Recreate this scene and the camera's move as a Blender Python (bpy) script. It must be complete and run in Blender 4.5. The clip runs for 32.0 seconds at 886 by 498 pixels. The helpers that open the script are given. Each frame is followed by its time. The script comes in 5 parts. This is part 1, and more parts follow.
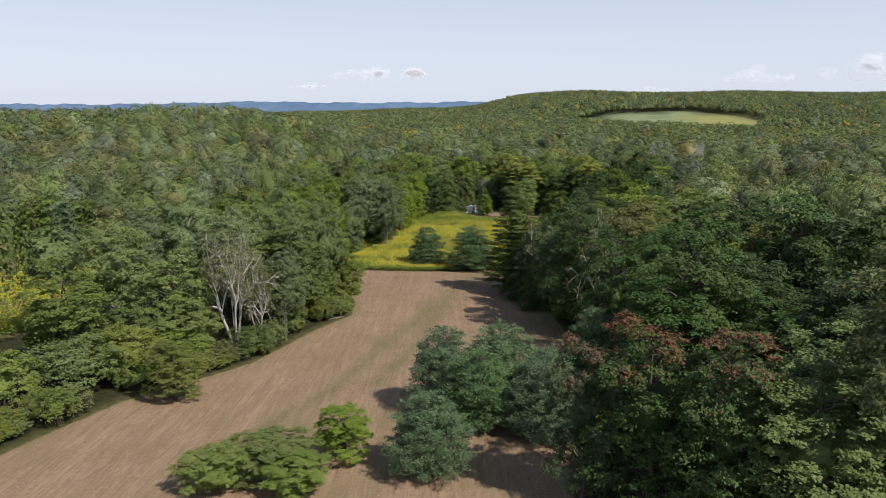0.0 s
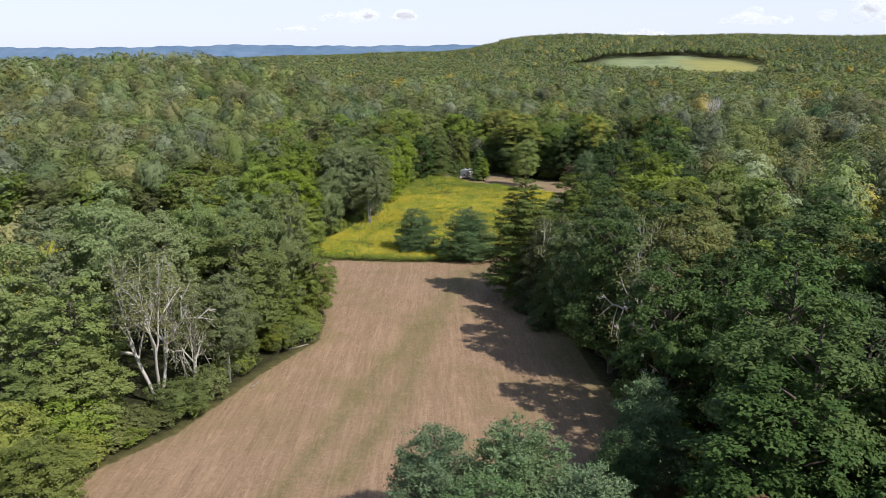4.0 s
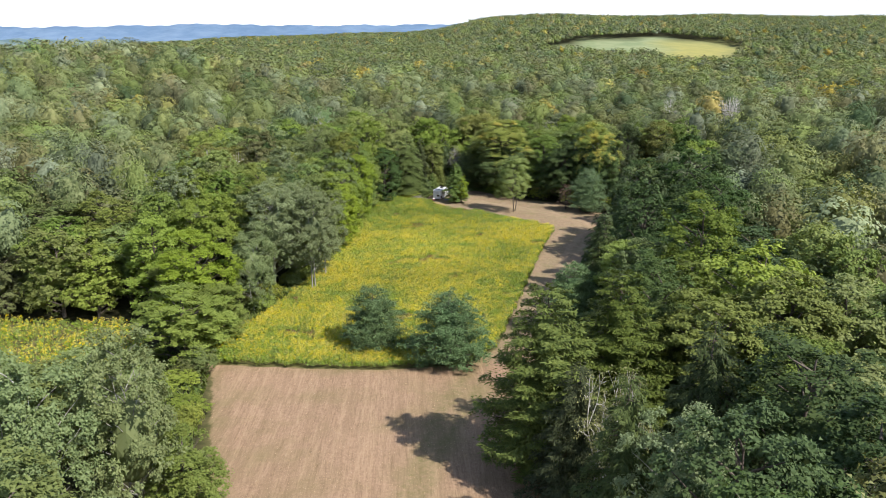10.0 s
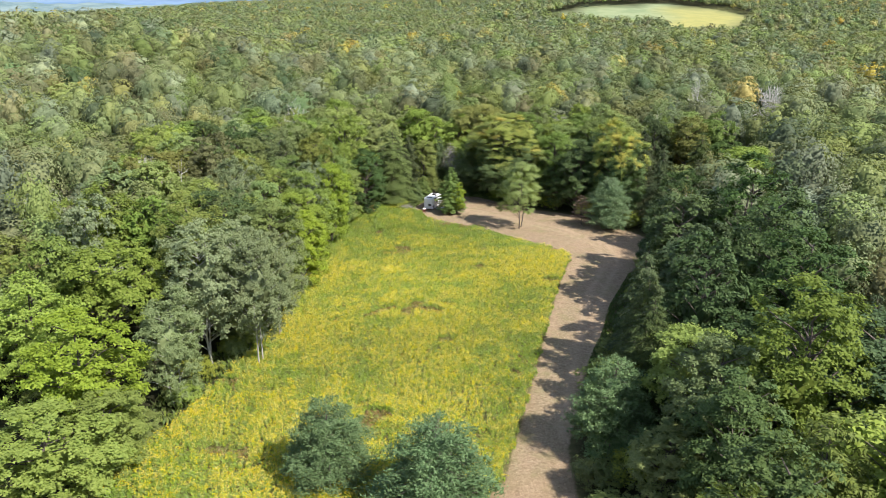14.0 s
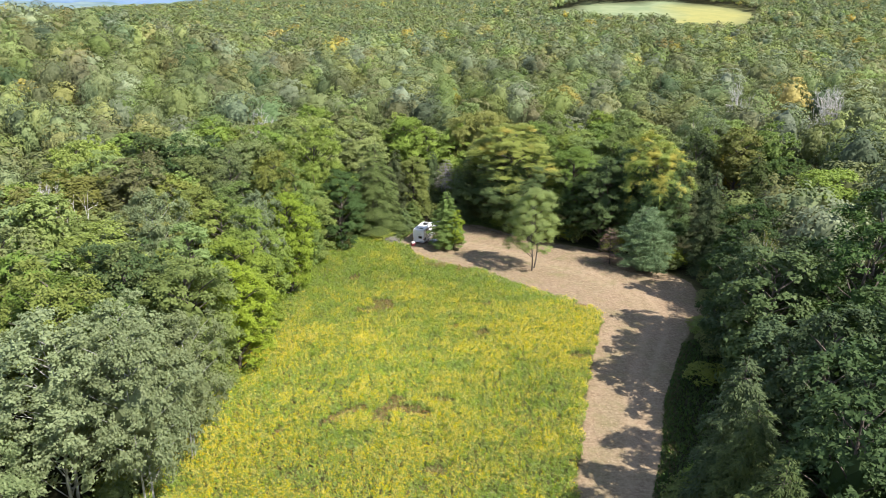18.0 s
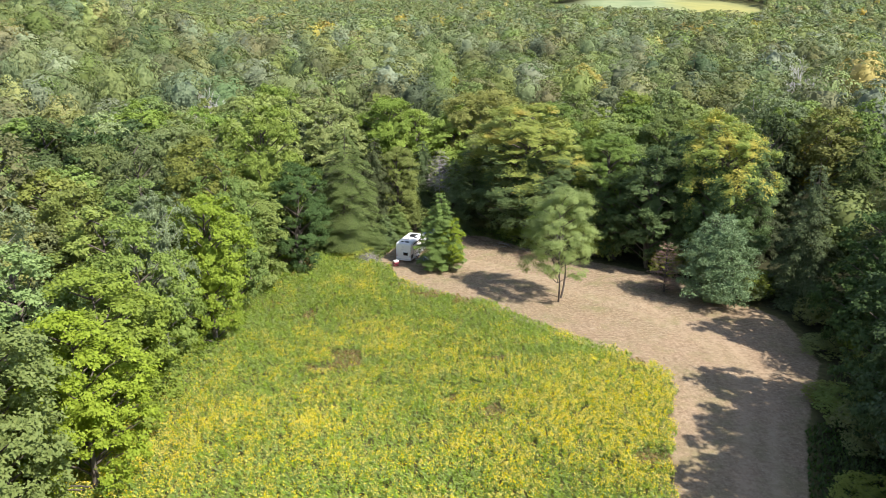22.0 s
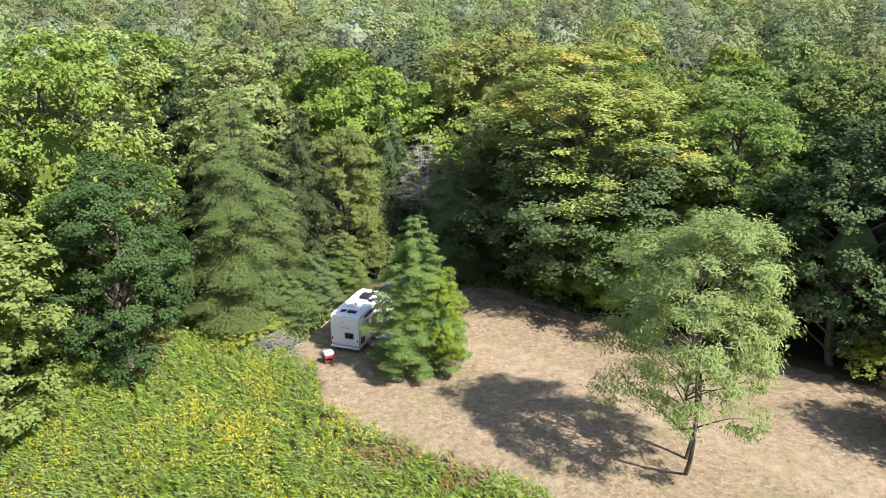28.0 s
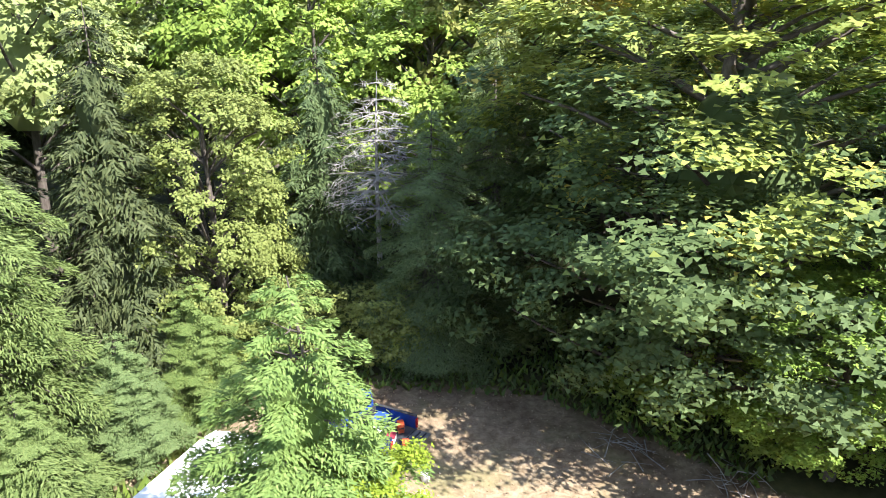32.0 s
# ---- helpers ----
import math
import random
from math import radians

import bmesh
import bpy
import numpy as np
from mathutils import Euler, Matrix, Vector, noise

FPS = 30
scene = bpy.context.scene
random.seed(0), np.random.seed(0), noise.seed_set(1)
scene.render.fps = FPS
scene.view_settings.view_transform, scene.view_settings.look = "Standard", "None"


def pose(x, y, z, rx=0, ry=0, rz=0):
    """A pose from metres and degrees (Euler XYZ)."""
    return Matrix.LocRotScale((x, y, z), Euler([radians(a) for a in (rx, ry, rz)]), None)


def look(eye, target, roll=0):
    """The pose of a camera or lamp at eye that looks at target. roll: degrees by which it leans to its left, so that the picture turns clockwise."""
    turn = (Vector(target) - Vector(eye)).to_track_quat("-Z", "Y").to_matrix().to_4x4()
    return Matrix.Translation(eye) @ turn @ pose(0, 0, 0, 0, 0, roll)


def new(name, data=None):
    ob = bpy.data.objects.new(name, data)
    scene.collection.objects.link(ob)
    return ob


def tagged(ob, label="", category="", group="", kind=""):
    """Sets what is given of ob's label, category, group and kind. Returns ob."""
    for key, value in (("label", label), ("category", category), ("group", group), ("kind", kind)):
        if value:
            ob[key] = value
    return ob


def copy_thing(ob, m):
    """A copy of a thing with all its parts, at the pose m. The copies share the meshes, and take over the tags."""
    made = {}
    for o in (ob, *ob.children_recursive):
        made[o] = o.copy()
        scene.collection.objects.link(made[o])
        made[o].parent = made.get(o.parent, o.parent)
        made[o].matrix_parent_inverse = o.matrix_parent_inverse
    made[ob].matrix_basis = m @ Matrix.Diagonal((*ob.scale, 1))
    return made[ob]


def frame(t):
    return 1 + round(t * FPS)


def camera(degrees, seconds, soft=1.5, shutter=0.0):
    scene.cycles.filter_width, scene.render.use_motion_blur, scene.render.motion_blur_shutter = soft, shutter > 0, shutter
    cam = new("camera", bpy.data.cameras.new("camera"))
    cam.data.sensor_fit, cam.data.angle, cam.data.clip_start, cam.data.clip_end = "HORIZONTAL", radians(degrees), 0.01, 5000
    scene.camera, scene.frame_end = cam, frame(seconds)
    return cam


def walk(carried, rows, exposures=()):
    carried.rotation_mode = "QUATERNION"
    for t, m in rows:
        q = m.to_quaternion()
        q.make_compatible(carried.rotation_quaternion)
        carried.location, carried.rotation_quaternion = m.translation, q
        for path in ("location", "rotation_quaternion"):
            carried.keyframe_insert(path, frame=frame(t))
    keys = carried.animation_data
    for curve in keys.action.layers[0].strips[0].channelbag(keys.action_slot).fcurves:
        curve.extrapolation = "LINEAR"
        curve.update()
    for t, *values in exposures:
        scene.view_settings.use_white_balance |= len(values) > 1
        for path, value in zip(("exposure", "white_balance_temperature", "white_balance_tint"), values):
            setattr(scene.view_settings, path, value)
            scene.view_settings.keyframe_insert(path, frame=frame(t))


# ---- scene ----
cam = camera(60.4, 32.0, 0.85)
METRES, EYE, TILT, LEAN, TURN = 285.0, 42.5, -10.7, 0.0, 0.0
ROWS = [
    (0.0, 0.0, 0.0, 0.0, 0.0, 0.0, 0.0),
    (0.5, -0.0001, 0.0119, 0.0039, -0.01, -0.08, 0.02),
    (1.0, -0.0001, 0.0237, 0.0076, -0.03, -0.16, 0.04),
    (1.5, -0.0001, 0.0351, 0.0113, -0.04, -0.34, 0.05),
    (2.0, 0.0001, 0.0465, 0.0149, -0.04, -0.62, 0.05),
    (2.5, 0.0001, 0.058, 0.0183, -0.05, -1.86, 0.05),
    (4.5, 0.0004, 0.1066, 0.0321, -0.72, -4.21, 0.14),
    (5.0, 0.0004, 0.1181, 0.0354, -0.69, -4.19, 0.14),
    (5.5, 0.0002, 0.1306, 0.0385, -0.74, -4.17, 0.16),
    (6.0, 0.0008, 0.1441, 0.0418, -0.81, -4.18, 0.15),
    (6.5, 0.0011, 0.1584, 0.0457, -0.83, -4.18, 0.17),
    (7.0, 0.0012, 0.1735, 0.0494, -1.23, -4.18, 0.25),
    (7.5, 0.001, 0.1883, 0.0531, -1.52, -4.17, 0.29),
    (8.0, 0.0014, 0.2037, 0.057, -2.74, -4.15, 0.57),
    (8.5, 0.0015, 0.2189, 0.0612, -2.8, -4.14, 0.58),
    (9.0, 0.002, 0.2343, 0.0654, -2.84, -4.13, 0.58),
    (9.5, 0.0024, 0.2498, 0.0698, -2.88, -4.75, 0.56),
    (10.0, 0.0029, 0.2654, 0.0742, -2.91, -5.58, 0.53),
    (10.5, 0.0037, 0.2808, 0.0785, -2.96, -6.03, 0.53),
    (11.0, 0.0043, 0.2963, 0.0829, -3.01, -6.12, 0.53),
    (11.5, 0.005, 0.3117, 0.0871, -3.06, -6.13, 0.51),
    (12.0, 0.0065, 0.3271, 0.0914, -3.08, -6.14, 0.49),
    (12.5, 0.0083, 0.3424, 0.0955, -3.07, -6.93, 0.44),
    (13.0, 0.0101, 0.3579, 0.0997, -3.07, -7.76, 0.39),
    (13.5, 0.012, 0.3733, 0.1039, -3.08, -8.05, 0.37),
    (14.0, 0.0134, 0.3889, 0.1076, -3.12, -8.07, 0.33),
    (14.5, 0.0151, 0.4044, 0.1108, -3.11, -8.06, 0.37),
    (16.5, 0.0206, 0.4681, 0.1185, -3.13, -8.1, 0.38),
    (17.0, 0.0219, 0.4847, 0.1193, -3.13, -8.1, 0.39),
    (17.5, 0.0231, 0.5012, 0.12, -3.17, -8.12, 0.38),
    (18.0, 0.0245, 0.5178, 0.1202, -3.19, -8.12, 0.41),
    (18.5, 0.0259, 0.5348, 0.1196, -3.23, -8.11, 0.4),
    (19.0, 0.0274, 0.5519, 0.1186, -3.23, -8.12, 0.44),
    (19.5, 0.0286, 0.5687, 0.1173, -3.24, -8.12, 0.46),
    (20.0, 0.0298, 0.5856, 0.116, -3.25, -8.11, 0.45),
    (20.5, 0.0311, 0.6024, 0.1147, -3.26, -8.1, 0.48),
    (21.0, 0.0323, 0.6191, 0.1136, -3.27, -8.1, 0.5),
    (21.5, 0.0336, 0.6358, 0.1125, -3.3, -8.1, 0.51),
    (22.0, 0.0347, 0.6521, 0.1116, -3.33, -8.08, 0.5),
    (22.5, 0.0361, 0.6688, 0.1108, -3.33, -8.1, 0.5),
    (23.0, 0.0374, 0.6855, 0.1102, -3.35, -8.11, 0.5),
    (23.5, 0.0387, 0.7024, 0.1094, -3.37, -8.08, 0.51),
    (24.0, 0.0401, 0.7189, 0.1086, -3.38, -8.07, 0.48),
    (24.5, 0.0413, 0.7356, 0.1081, -3.39, -8.08, 0.47),
    (25.0, 0.0426, 0.7525, 0.1076, -3.44, -8.08, 0.45),
    (25.5, 0.044, 0.7693, 0.107, -3.44, -8.07, 0.48),
    (27.5, 0.0493, 0.8351, 0.1042, -3.52, -7.98, 0.51),
    (28.0, 0.0507, 0.8514, 0.1033, -3.55, -7.94, 0.53),
    (28.5, 0.0522, 0.8677, 0.1024, -3.54, -7.96, 0.52),
    (29.0, 0.0536, 0.884, 0.1013, -3.53, -7.95, 0.49),
    (29.5, 0.0548, 0.8999, 0.1003, -3.54, -7.96, 0.53),
    (30.0, 0.0563, 0.9161, 0.0992, -3.49, -7.93, 0.52),
    (30.5, 0.0578, 0.9321, 0.0981, -3.44, -7.88, 0.54),
    (31.0, 0.0593, 0.9485, 0.0972, -3.44, -7.87, 0.56),
    (31.5, 0.0608, 0.9652, 0.0963, -3.48, -7.91, 0.6),
    (32.0, 0.0626, 0.9812, 0.0951, -3.5, -7.87, 0.61),
]
EXPOSURES = [(0.0, -0.28, 6350, 12), (2.5, -0.22, 6350, 12), (5.0, 0.1, 6350, 12), (7.0, 0.18, 6350, 12), (9.0, 0.34, 6350, 12), (11.0, 0.53, 6350, 12), (13.0, 0.73, 6350, 12), (19.0, 0.82, 6350, 12),
             (24.0, 0.84, 6350, 12), (28.0, 0.98, 6150, 12), (30.5, 1.27, 6050, 12), (32.0, 1.75, 6050, 12)]
walk(cam, [(t, pose(0, 0, EYE, TILT, LEAN, TURN) @ pose(METRES * x, METRES * y, METRES * z, 90 + pitch, roll, yaw)) for t, x, y, z, yaw, pitch, roll in ROWS], EXPOSURES)

# ---- sky and sun ----
SUN_EL, SUN_DIR = 47.0, Vector((0.75, -0.66, 0)).normalized()
world = bpy.data.worlds.new("sky")
scene.world = world
world.use_nodes = True
wn = world.node_tree.nodes
sky = wn.new("ShaderNodeTexSky")
sky.sky_type, sky.sun_disc = "NISHITA", False
sky.sun_elevation, sky.sun_rotation = radians(SUN_EL), math.atan2(SUN_DIR.x, SUN_DIR.y)
sky.air_density, sky.dust_density, sky.ozone_density, sky.altitude = 1.0, 0.8, 1.0, 300
veil = wn.new("ShaderNodeMix")
veil.data_type = "RGBA"
veil.inputs[7].default_value = (7.9, 8.55, 9.8, 1)
# the haze is thick over the horizon and thins towards the zenith
up = wn.new("ShaderNodeSeparateXYZ")
world.node_tree.links.new(wn.new("ShaderNodeTexCoord").outputs["Generated"], up.inputs[0])
thinning = wn.new("ShaderNodeMapRange")
thinning.interpolation_type = "SMOOTHSTEP"
for slot, value in enumerate((0.0, 0.42, 0.82, 0.08)):
    thinning.inputs[slot + 1].default_value = value
world.node_tree.links.new(up.outputs[2], thinning.inputs[0])
world.node_tree.links.new(thinning.outputs[0], veil.inputs[0])
world.node_tree.links.new(sky.outputs[0], veil.inputs[6])
world.node_tree.links.new(veil.outputs[2], wn["Background"].inputs[0])
wn["Background"].inputs[1].default_value = 0.115
sun = new("sun", bpy.data.lights.new("sun", "SUN"))
sun.data.energy, sun.data.angle, sun.data.color = 5.0, radians(0.6), (1.0, 0.95, 0.86)
sun.matrix_basis = look((SUN_DIR * 100 + Vector((0, 0, 100 * math.tan(radians(SUN_EL))))), (0, 0, 0))

rng = np.random.default_rng(7)


# ---- materials ----
class Nodes:
    """A new node material with a short way to add nodes."""

    def __init__(self, name):
        self.mat = bpy.data.materials.new(name)
        self.mat.use_nodes = True
        self.tree = self.mat.node_tree
        self.bsdf = self.tree.nodes["Principled BSDF"]
        self.out = self.tree.nodes["Material Output"]

    def add(self, kind, **inputs):
        n = self.tree.nodes.new("ShaderNode" + kind)
        for key, value in inputs.items():
            self.put(n.inputs[key.replace("_", " ")], value)
        return n

    def put(self, socket, value):
        if isinstance(value, bpy.types.NodeSocket):
            self.tree.links.new(value, socket)
        else:
            socket.default_value = value

    def noise(self, scale, detail=4.0, rough=0.6, vector=None, distortion=0.0):
        n = self.add("TexNoise", Scale=scale, Detail=detail, Roughness=rough, Distortion=distortion)
        if vector is not None:
            self.put(n.inputs["Vector"], vector)
        return n.outputs["Fac"]

    def mix(self, fac, a, b, blend="MIX"):
        n = self.tree.nodes.new("ShaderNodeMix")
        n.data_type, n.blend_type = "RGBA", blend
        self.put(n.inputs[0], fac)
        self.put(n.inputs[6], a if isinstance(a, bpy.types.NodeSocket) else (*a, 1))
        self.put(n.inputs[7], b if isinstance(b, bpy.types.NodeSocket) else (*b, 1))
        return n.outputs[2]

    def math(self, op, a, b=0.0):
        n = self.tree.nodes.new("ShaderNodeMath")
        n.operation = op
        self.put(n.inputs[0], a)
        self.put(n.inputs[1], b)
        return n.outputs[0]

    def band(self, value, lo, hi, to_lo=0.0, to_hi=1.0):
        n = self.tree.nodes.new("ShaderNodeMapRange")
        for i, v in enumerate((value, lo, hi, to_lo, to_hi)):
            self.put(n.inputs[i], v)
        return n.outputs[0]

    def attribute(self, name):
        n = self.add("Attribute")
        n.attribute_name = name
        return n.outputs["Fac"]

    def bump(self, height, strength=0.3, distance=0.1):
        n = self.add("Bump", Strength=strength, Distance=distance, Height=height)
        self.put(self.bsdf.inputs["Normal"], n.outputs[0])


def leaf_material(name, a, b, shift=0.03, vary=0.35, through_light=0.3, patch=False, spread=0.37):
    """Foliage: two colours by leaf, a shift of hue and value by tree, some light let through."""
    n = Nodes(name)
    geo, info = n.add("NewGeometry"), n.add("ObjectInfo")
    colour = n.mix(n.band(geo.outputs["Random Per Island"], 0, 1, 0.52 - spread, 0.52 + spread), a, b)
    tree = info.outputs["Random"]
    if patch:
        tree = n.math("FRACT", n.math("ADD", n.attribute("plant"), info.outputs["Random"]))
    wide = n.noise(0.02, 2.0, 0.5, geo.outputs["Position"])
    hsv = n.add("HueSaturation", Color=colour, Hue=n.band(tree, 0, 1, 0.5 - shift, 0.5 + shift * 0.3),
                Saturation=n.band(n.math("FRACT", n.math("MULTIPLY", tree, 7.3)), 0, 1, 0.8, 1.12),
                Value=n.math("MULTIPLY", n.band(n.math("FRACT", n.math("MULTIPLY", tree, 3.7)), 0, 1, 1 - vary, 1 + vary), n.band(wide, 0.3, 0.7, 0.85, 1.15)))
    n.put(n.bsdf.inputs["Base Color"], hsv.outputs[0])
    n.bsdf.inputs["Roughness"].default_value = 0.55
    n.bsdf.inputs["Specular IOR Level"].default_value = 0.1
    glow = n.add("BsdfTranslucent", Color=n.mix(1.0, hsv.outputs[0], (1.0, 1.0, 0.55), "MULTIPLY"))
    both = n.add("MixShader", Fac=through_light)
    n.put(both.inputs[1], n.bsdf.outputs[0])
    n.put(both.inputs[2], glow.outputs[0])
    n.put(n.out.inputs[0], both.outputs[0])
    return n.mat


def bark_material(name, a, b, scale=6.0):
    n = Nodes(name)
    pos = n.add("TexCoord").outputs["Object"]
    stretch = n.add("Mapping", Vector=pos, Scale=(1, 1, 0.25)).outputs[0]
    grain = n.noise(scale, 6.0, 0.7, stretch)
    n.put(n.bsdf.inputs["Base Color"], n.mix(n.band(grain, 0.35, 0.65), a, b))
    n.bsdf.inputs["Roughness"].default_value = 0.9
    n.bump(grain, 0.6, 0.04)
    return n.mat


def plain_material(name, colour, rough=0.5, metal=0.0, wear=0.12, scale=3.0, coat=0.0):
    """Paint, plastic, rubber or metal with slight dirt at two scales."""
    n = Nodes(name)
    pos = n.add("TexCoord").outputs["Object"]
    dirt = n.math("MULTIPLY", n.noise(scale, 5.0, 0.6, pos), n.noise(scale * 9, 3.0, 0.6, pos))
    n.put(n.bsdf.inputs["Base Color"], n.mix(n.band(dirt, 0.15, 0.4), tuple(c * (1 - wear) for c in colour), colour))
    n.put(n.bsdf.inputs["Roughness"], n.band(dirt, 0.1, 0.45, min(1, rough + 0.12), rough))
    n.bsdf.inputs["Metallic"].default_value = metal
    n.bsdf.inputs["Coat Weight"].default_value = coat
    return n.mat


LEAF = {
    "maple": leaf_material("maple_leaf", (0.14, 0.208, 0.05), (0.25, 0.322, 0.092), 0.03, 0.3, 0.3),
    "lime": leaf_material("lime_leaf", (0.155, 0.225, 0.038), (0.255, 0.325, 0.06), 0.015, 0.15, 0.34),
    "oak": leaf_material("oak_leaf", (0.05, 0.088, 0.03), (0.1, 0.148, 0.052), 0.02, 0.25, 0.25),
    "olive": leaf_material("olive_leaf", (0.162, 0.185, 0.0504), (0.246, 0.263, 0.084), 0.02, 0.25, 0.28),
    "aspen": leaf_material("aspen_leaf", (0.16, 0.22, 0.088), (0.29, 0.355, 0.155), 0.02, 0.18, 0.32),
    "pine": leaf_material("pine_needle", (0.082, 0.142, 0.062), (0.185, 0.265, 0.125), 0.012, 0.12, 0.15),
    "hemlock": leaf_material("hemlock_needle", (0.112, 0.164, 0.058), (0.245, 0.305, 0.125), 0.02, 0.2, 0.3),
    "hemdark": leaf_material("dark_hemlock_needle", (0.045, 0.072, 0.026), (0.115, 0.15, 0.05), 0.02, 0.25, 0.2),
    "spruce": leaf_material("cedar_needle", (0.1, 0.165, 0.04), (0.215, 0.295, 0.08), 0.015, 0.12, 0.27),
    "cedar": leaf_material("upswept_needle", (0.072, 0.104, 0.03), (0.17, 0.212, 0.062), 0.015, 0.12, 0.25),
    "locust": leaf_material("locust_leaf", (0.185, 0.272, 0.056), (0.305, 0.41, 0.1), 0.012, 0.1, 0.36),
    "yellow": leaf_material("turning_leaf", (0.22, 0.315, 0.042), (0.39, 0.46, 0.058), 0.015, 0.12, 0.33),
    "gold": leaf_material("golden_leaf", (0.44, 0.4, 0.04), (0.62, 0.54, 0.05), 0.01, 0.12, 0.33),
    "red": leaf_material("red_leaf", (0.2, 0.07, 0.06), (0.15, 0.12, 0.045), 0.02, 0.1, 0.28),
    "shrub": leaf_material("shrub_leaf", (0.157, 0.213, 0.047), (0.246, 0.302, 0.0784), 0.035, 0.28, 0.28),
    "green": leaf_material("broad_green_leaf", (0.072, 0.132, 0.036), (0.14, 0.215, 0.062), 0.015, 0.12, 0.3),
    "twig": leaf_material("dead_twig", (0.2, 0.175, 0.155), (0.33, 0.3, 0.27), 0.01, 0.1, 0.05),
    "brown": leaf_material("withered_needle", (0.224, 0.134, 0.0952), (0.358, 0.246, 0.179), 0.01, 0.1, 0.1),
}
BARK = bark_material("bark", (0.06, 0.045, 0.035), (0.15, 0.125, 0.1))
PALE_BARK = bark_material("pale_bark", (0.22, 0.21, 0.18), (0.48, 0.46, 0.41), 3.0)
BLEACHED = bark_material("bleached_wood", (0.4, 0.37, 0.33), (0.66, 0.63, 0.58), 4.0)
DEAD_WOOD = bark_material("dead_wood", (0.18, 0.16, 0.14), (0.39, 0.36, 0.325), 4.0)


# ---- mesh helpers ----
def raw_mesh(name, verts, faces, mats, index=None, smooth=False):
    """A mesh from arrays of corners and equal-sided faces."""
    me = bpy.data.meshes.new(name)
    verts, faces = np.asarray(verts, np.float32), np.asarray(faces, np.int32)
    n, k = faces.shape
    me.vertices.add(len(verts))
    me.vertices.foreach_set("co", verts.ravel())
    me.loops.add(n * k)
    me.loops.foreach_set("vertex_index", faces.ravel())
    me.polygons.add(n)
    me.polygons.foreach_set("loop_start", np.arange(0, n * k, k, dtype=np.int32))
    for m in mats:
        me.materials.append(m)
    if index is not None:
        me.polygons.foreach_set("material_index", np.asarray(index, np.int32))
    if smooth:
        me.polygons.foreach_set("use_smooth", np.ones(n, bool))
    me.update(calc_edges=True)
    return me


def unit(v):
    return v / np.maximum(np.linalg.norm(v, axis=-1, keepdims=True), 1e-6)


def leaf_blades(centre, normal, along, length, width):
    """Leaves or sprays, each a small pointed blade of three corners: (3n, 3)."""
    u = unit(along - normal * np.sum(along * normal, -1, keepdims=True))
    v = np.cross(normal, u)
    length, width = np.reshape(length, (-1, 1)), np.reshape(width, (-1, 1))
    return np.stack([centre + u * length, centre - u * length * 0.6 + v * width, centre - u * length * 0.6 - v * width], 1).reshape(-1, 3)


def blades(count):
    return np.arange(3 * count, dtype=np.int32).reshape(-1, 3)


def ball(level):
    """The triangles of a unit ball, (n, 3, 3)."""
    g = (1 + 5 ** 0.5) / 2
    v = unit(np.array([(-1, g, 0), (1, g, 0), (-1, -g, 0), (1, -g, 0), (0, -1, g), (0, 1, g), (0, -1, -g), (0, 1, -g), (g, 0, -1), (g, 0, 1), (-g, 0, -1), (-g, 0, 1)], float))
    f = [(0, 11, 5), (0, 5, 1), (0, 1, 7), (0, 7, 10), (0, 10, 11), (1, 5, 9), (5, 11, 4), (11, 10, 2), (10, 7, 6), (7, 1, 8), (3, 9, 4), (3, 4, 2), (3, 2, 6), (3, 6, 8), (3, 8, 9), (4, 9, 5), (2, 4, 11), (6, 2, 10), (8, 6, 7), (9, 8, 1)]
    t = v[np.array(f)]
    for _ in range(level):
        a, b, c = t[:, 0], t[:, 1], t[:, 2]
        ab, bc, ca = unit(a + b), unit(b + c), unit(c + a)
        t = np.concatenate([np.stack(s, 1) for s in ((a, ab, ca), (ab, b, bc), (ca, bc, c), (ab, bc, ca))])
    return t


BALLS = [ball(0), ball(1)]


def lumpy_crown(rng, level, H, R, low, bumps, sharp, cone=0.0):
    """A closed crown of many rounded boughs: corners and three-sided faces."""
    t = ball(level)
    flat = t.reshape(-1, 3)
    key, back = np.unique(np.round(flat, 5), axis=0, return_inverse=True)
    faces = back.reshape(-1, 3)
    ways = unit(rng.normal(0, 1, (bumps, 3)) + np.array((0, 0, 0.45)))
    near = np.exp(-((1 - key @ ways.T) / sharp)) * rng.uniform(0.75, 1.15, bumps)
    r = 0.66 + 0.38 * near.max(1) + 0.075 * rng.normal(0, 1, len(key))
    v = key * r[:, None]
    if cone:
        v[:, :2] *= np.clip(1.15 - cone * (v[:, 2:] * 0.5 + 0.5), 0.12, 2)
    keep = (t[:, :, 2].mean(1) > -0.4)
    hb = H * low
    return v * np.array((R, R, (H - hb) / 2)) + np.array((0, 0, (H + hb) / 2)), faces[keep]


def core(centre, size, level, rng):
    """One lump of inner foliage that closes a crown behind its leaves: (3n, 3)."""
    t = BALLS[level]
    lump = 1 + 0.2 * np.sin(t @ rng.normal(0, 2.2, 3) + 1) + 0.14 * np.sin(t @ rng.normal(0, 4, 3))
    return (np.asarray(centre) + t * lump[..., None] * np.asarray(size)).reshape(-1, 3)


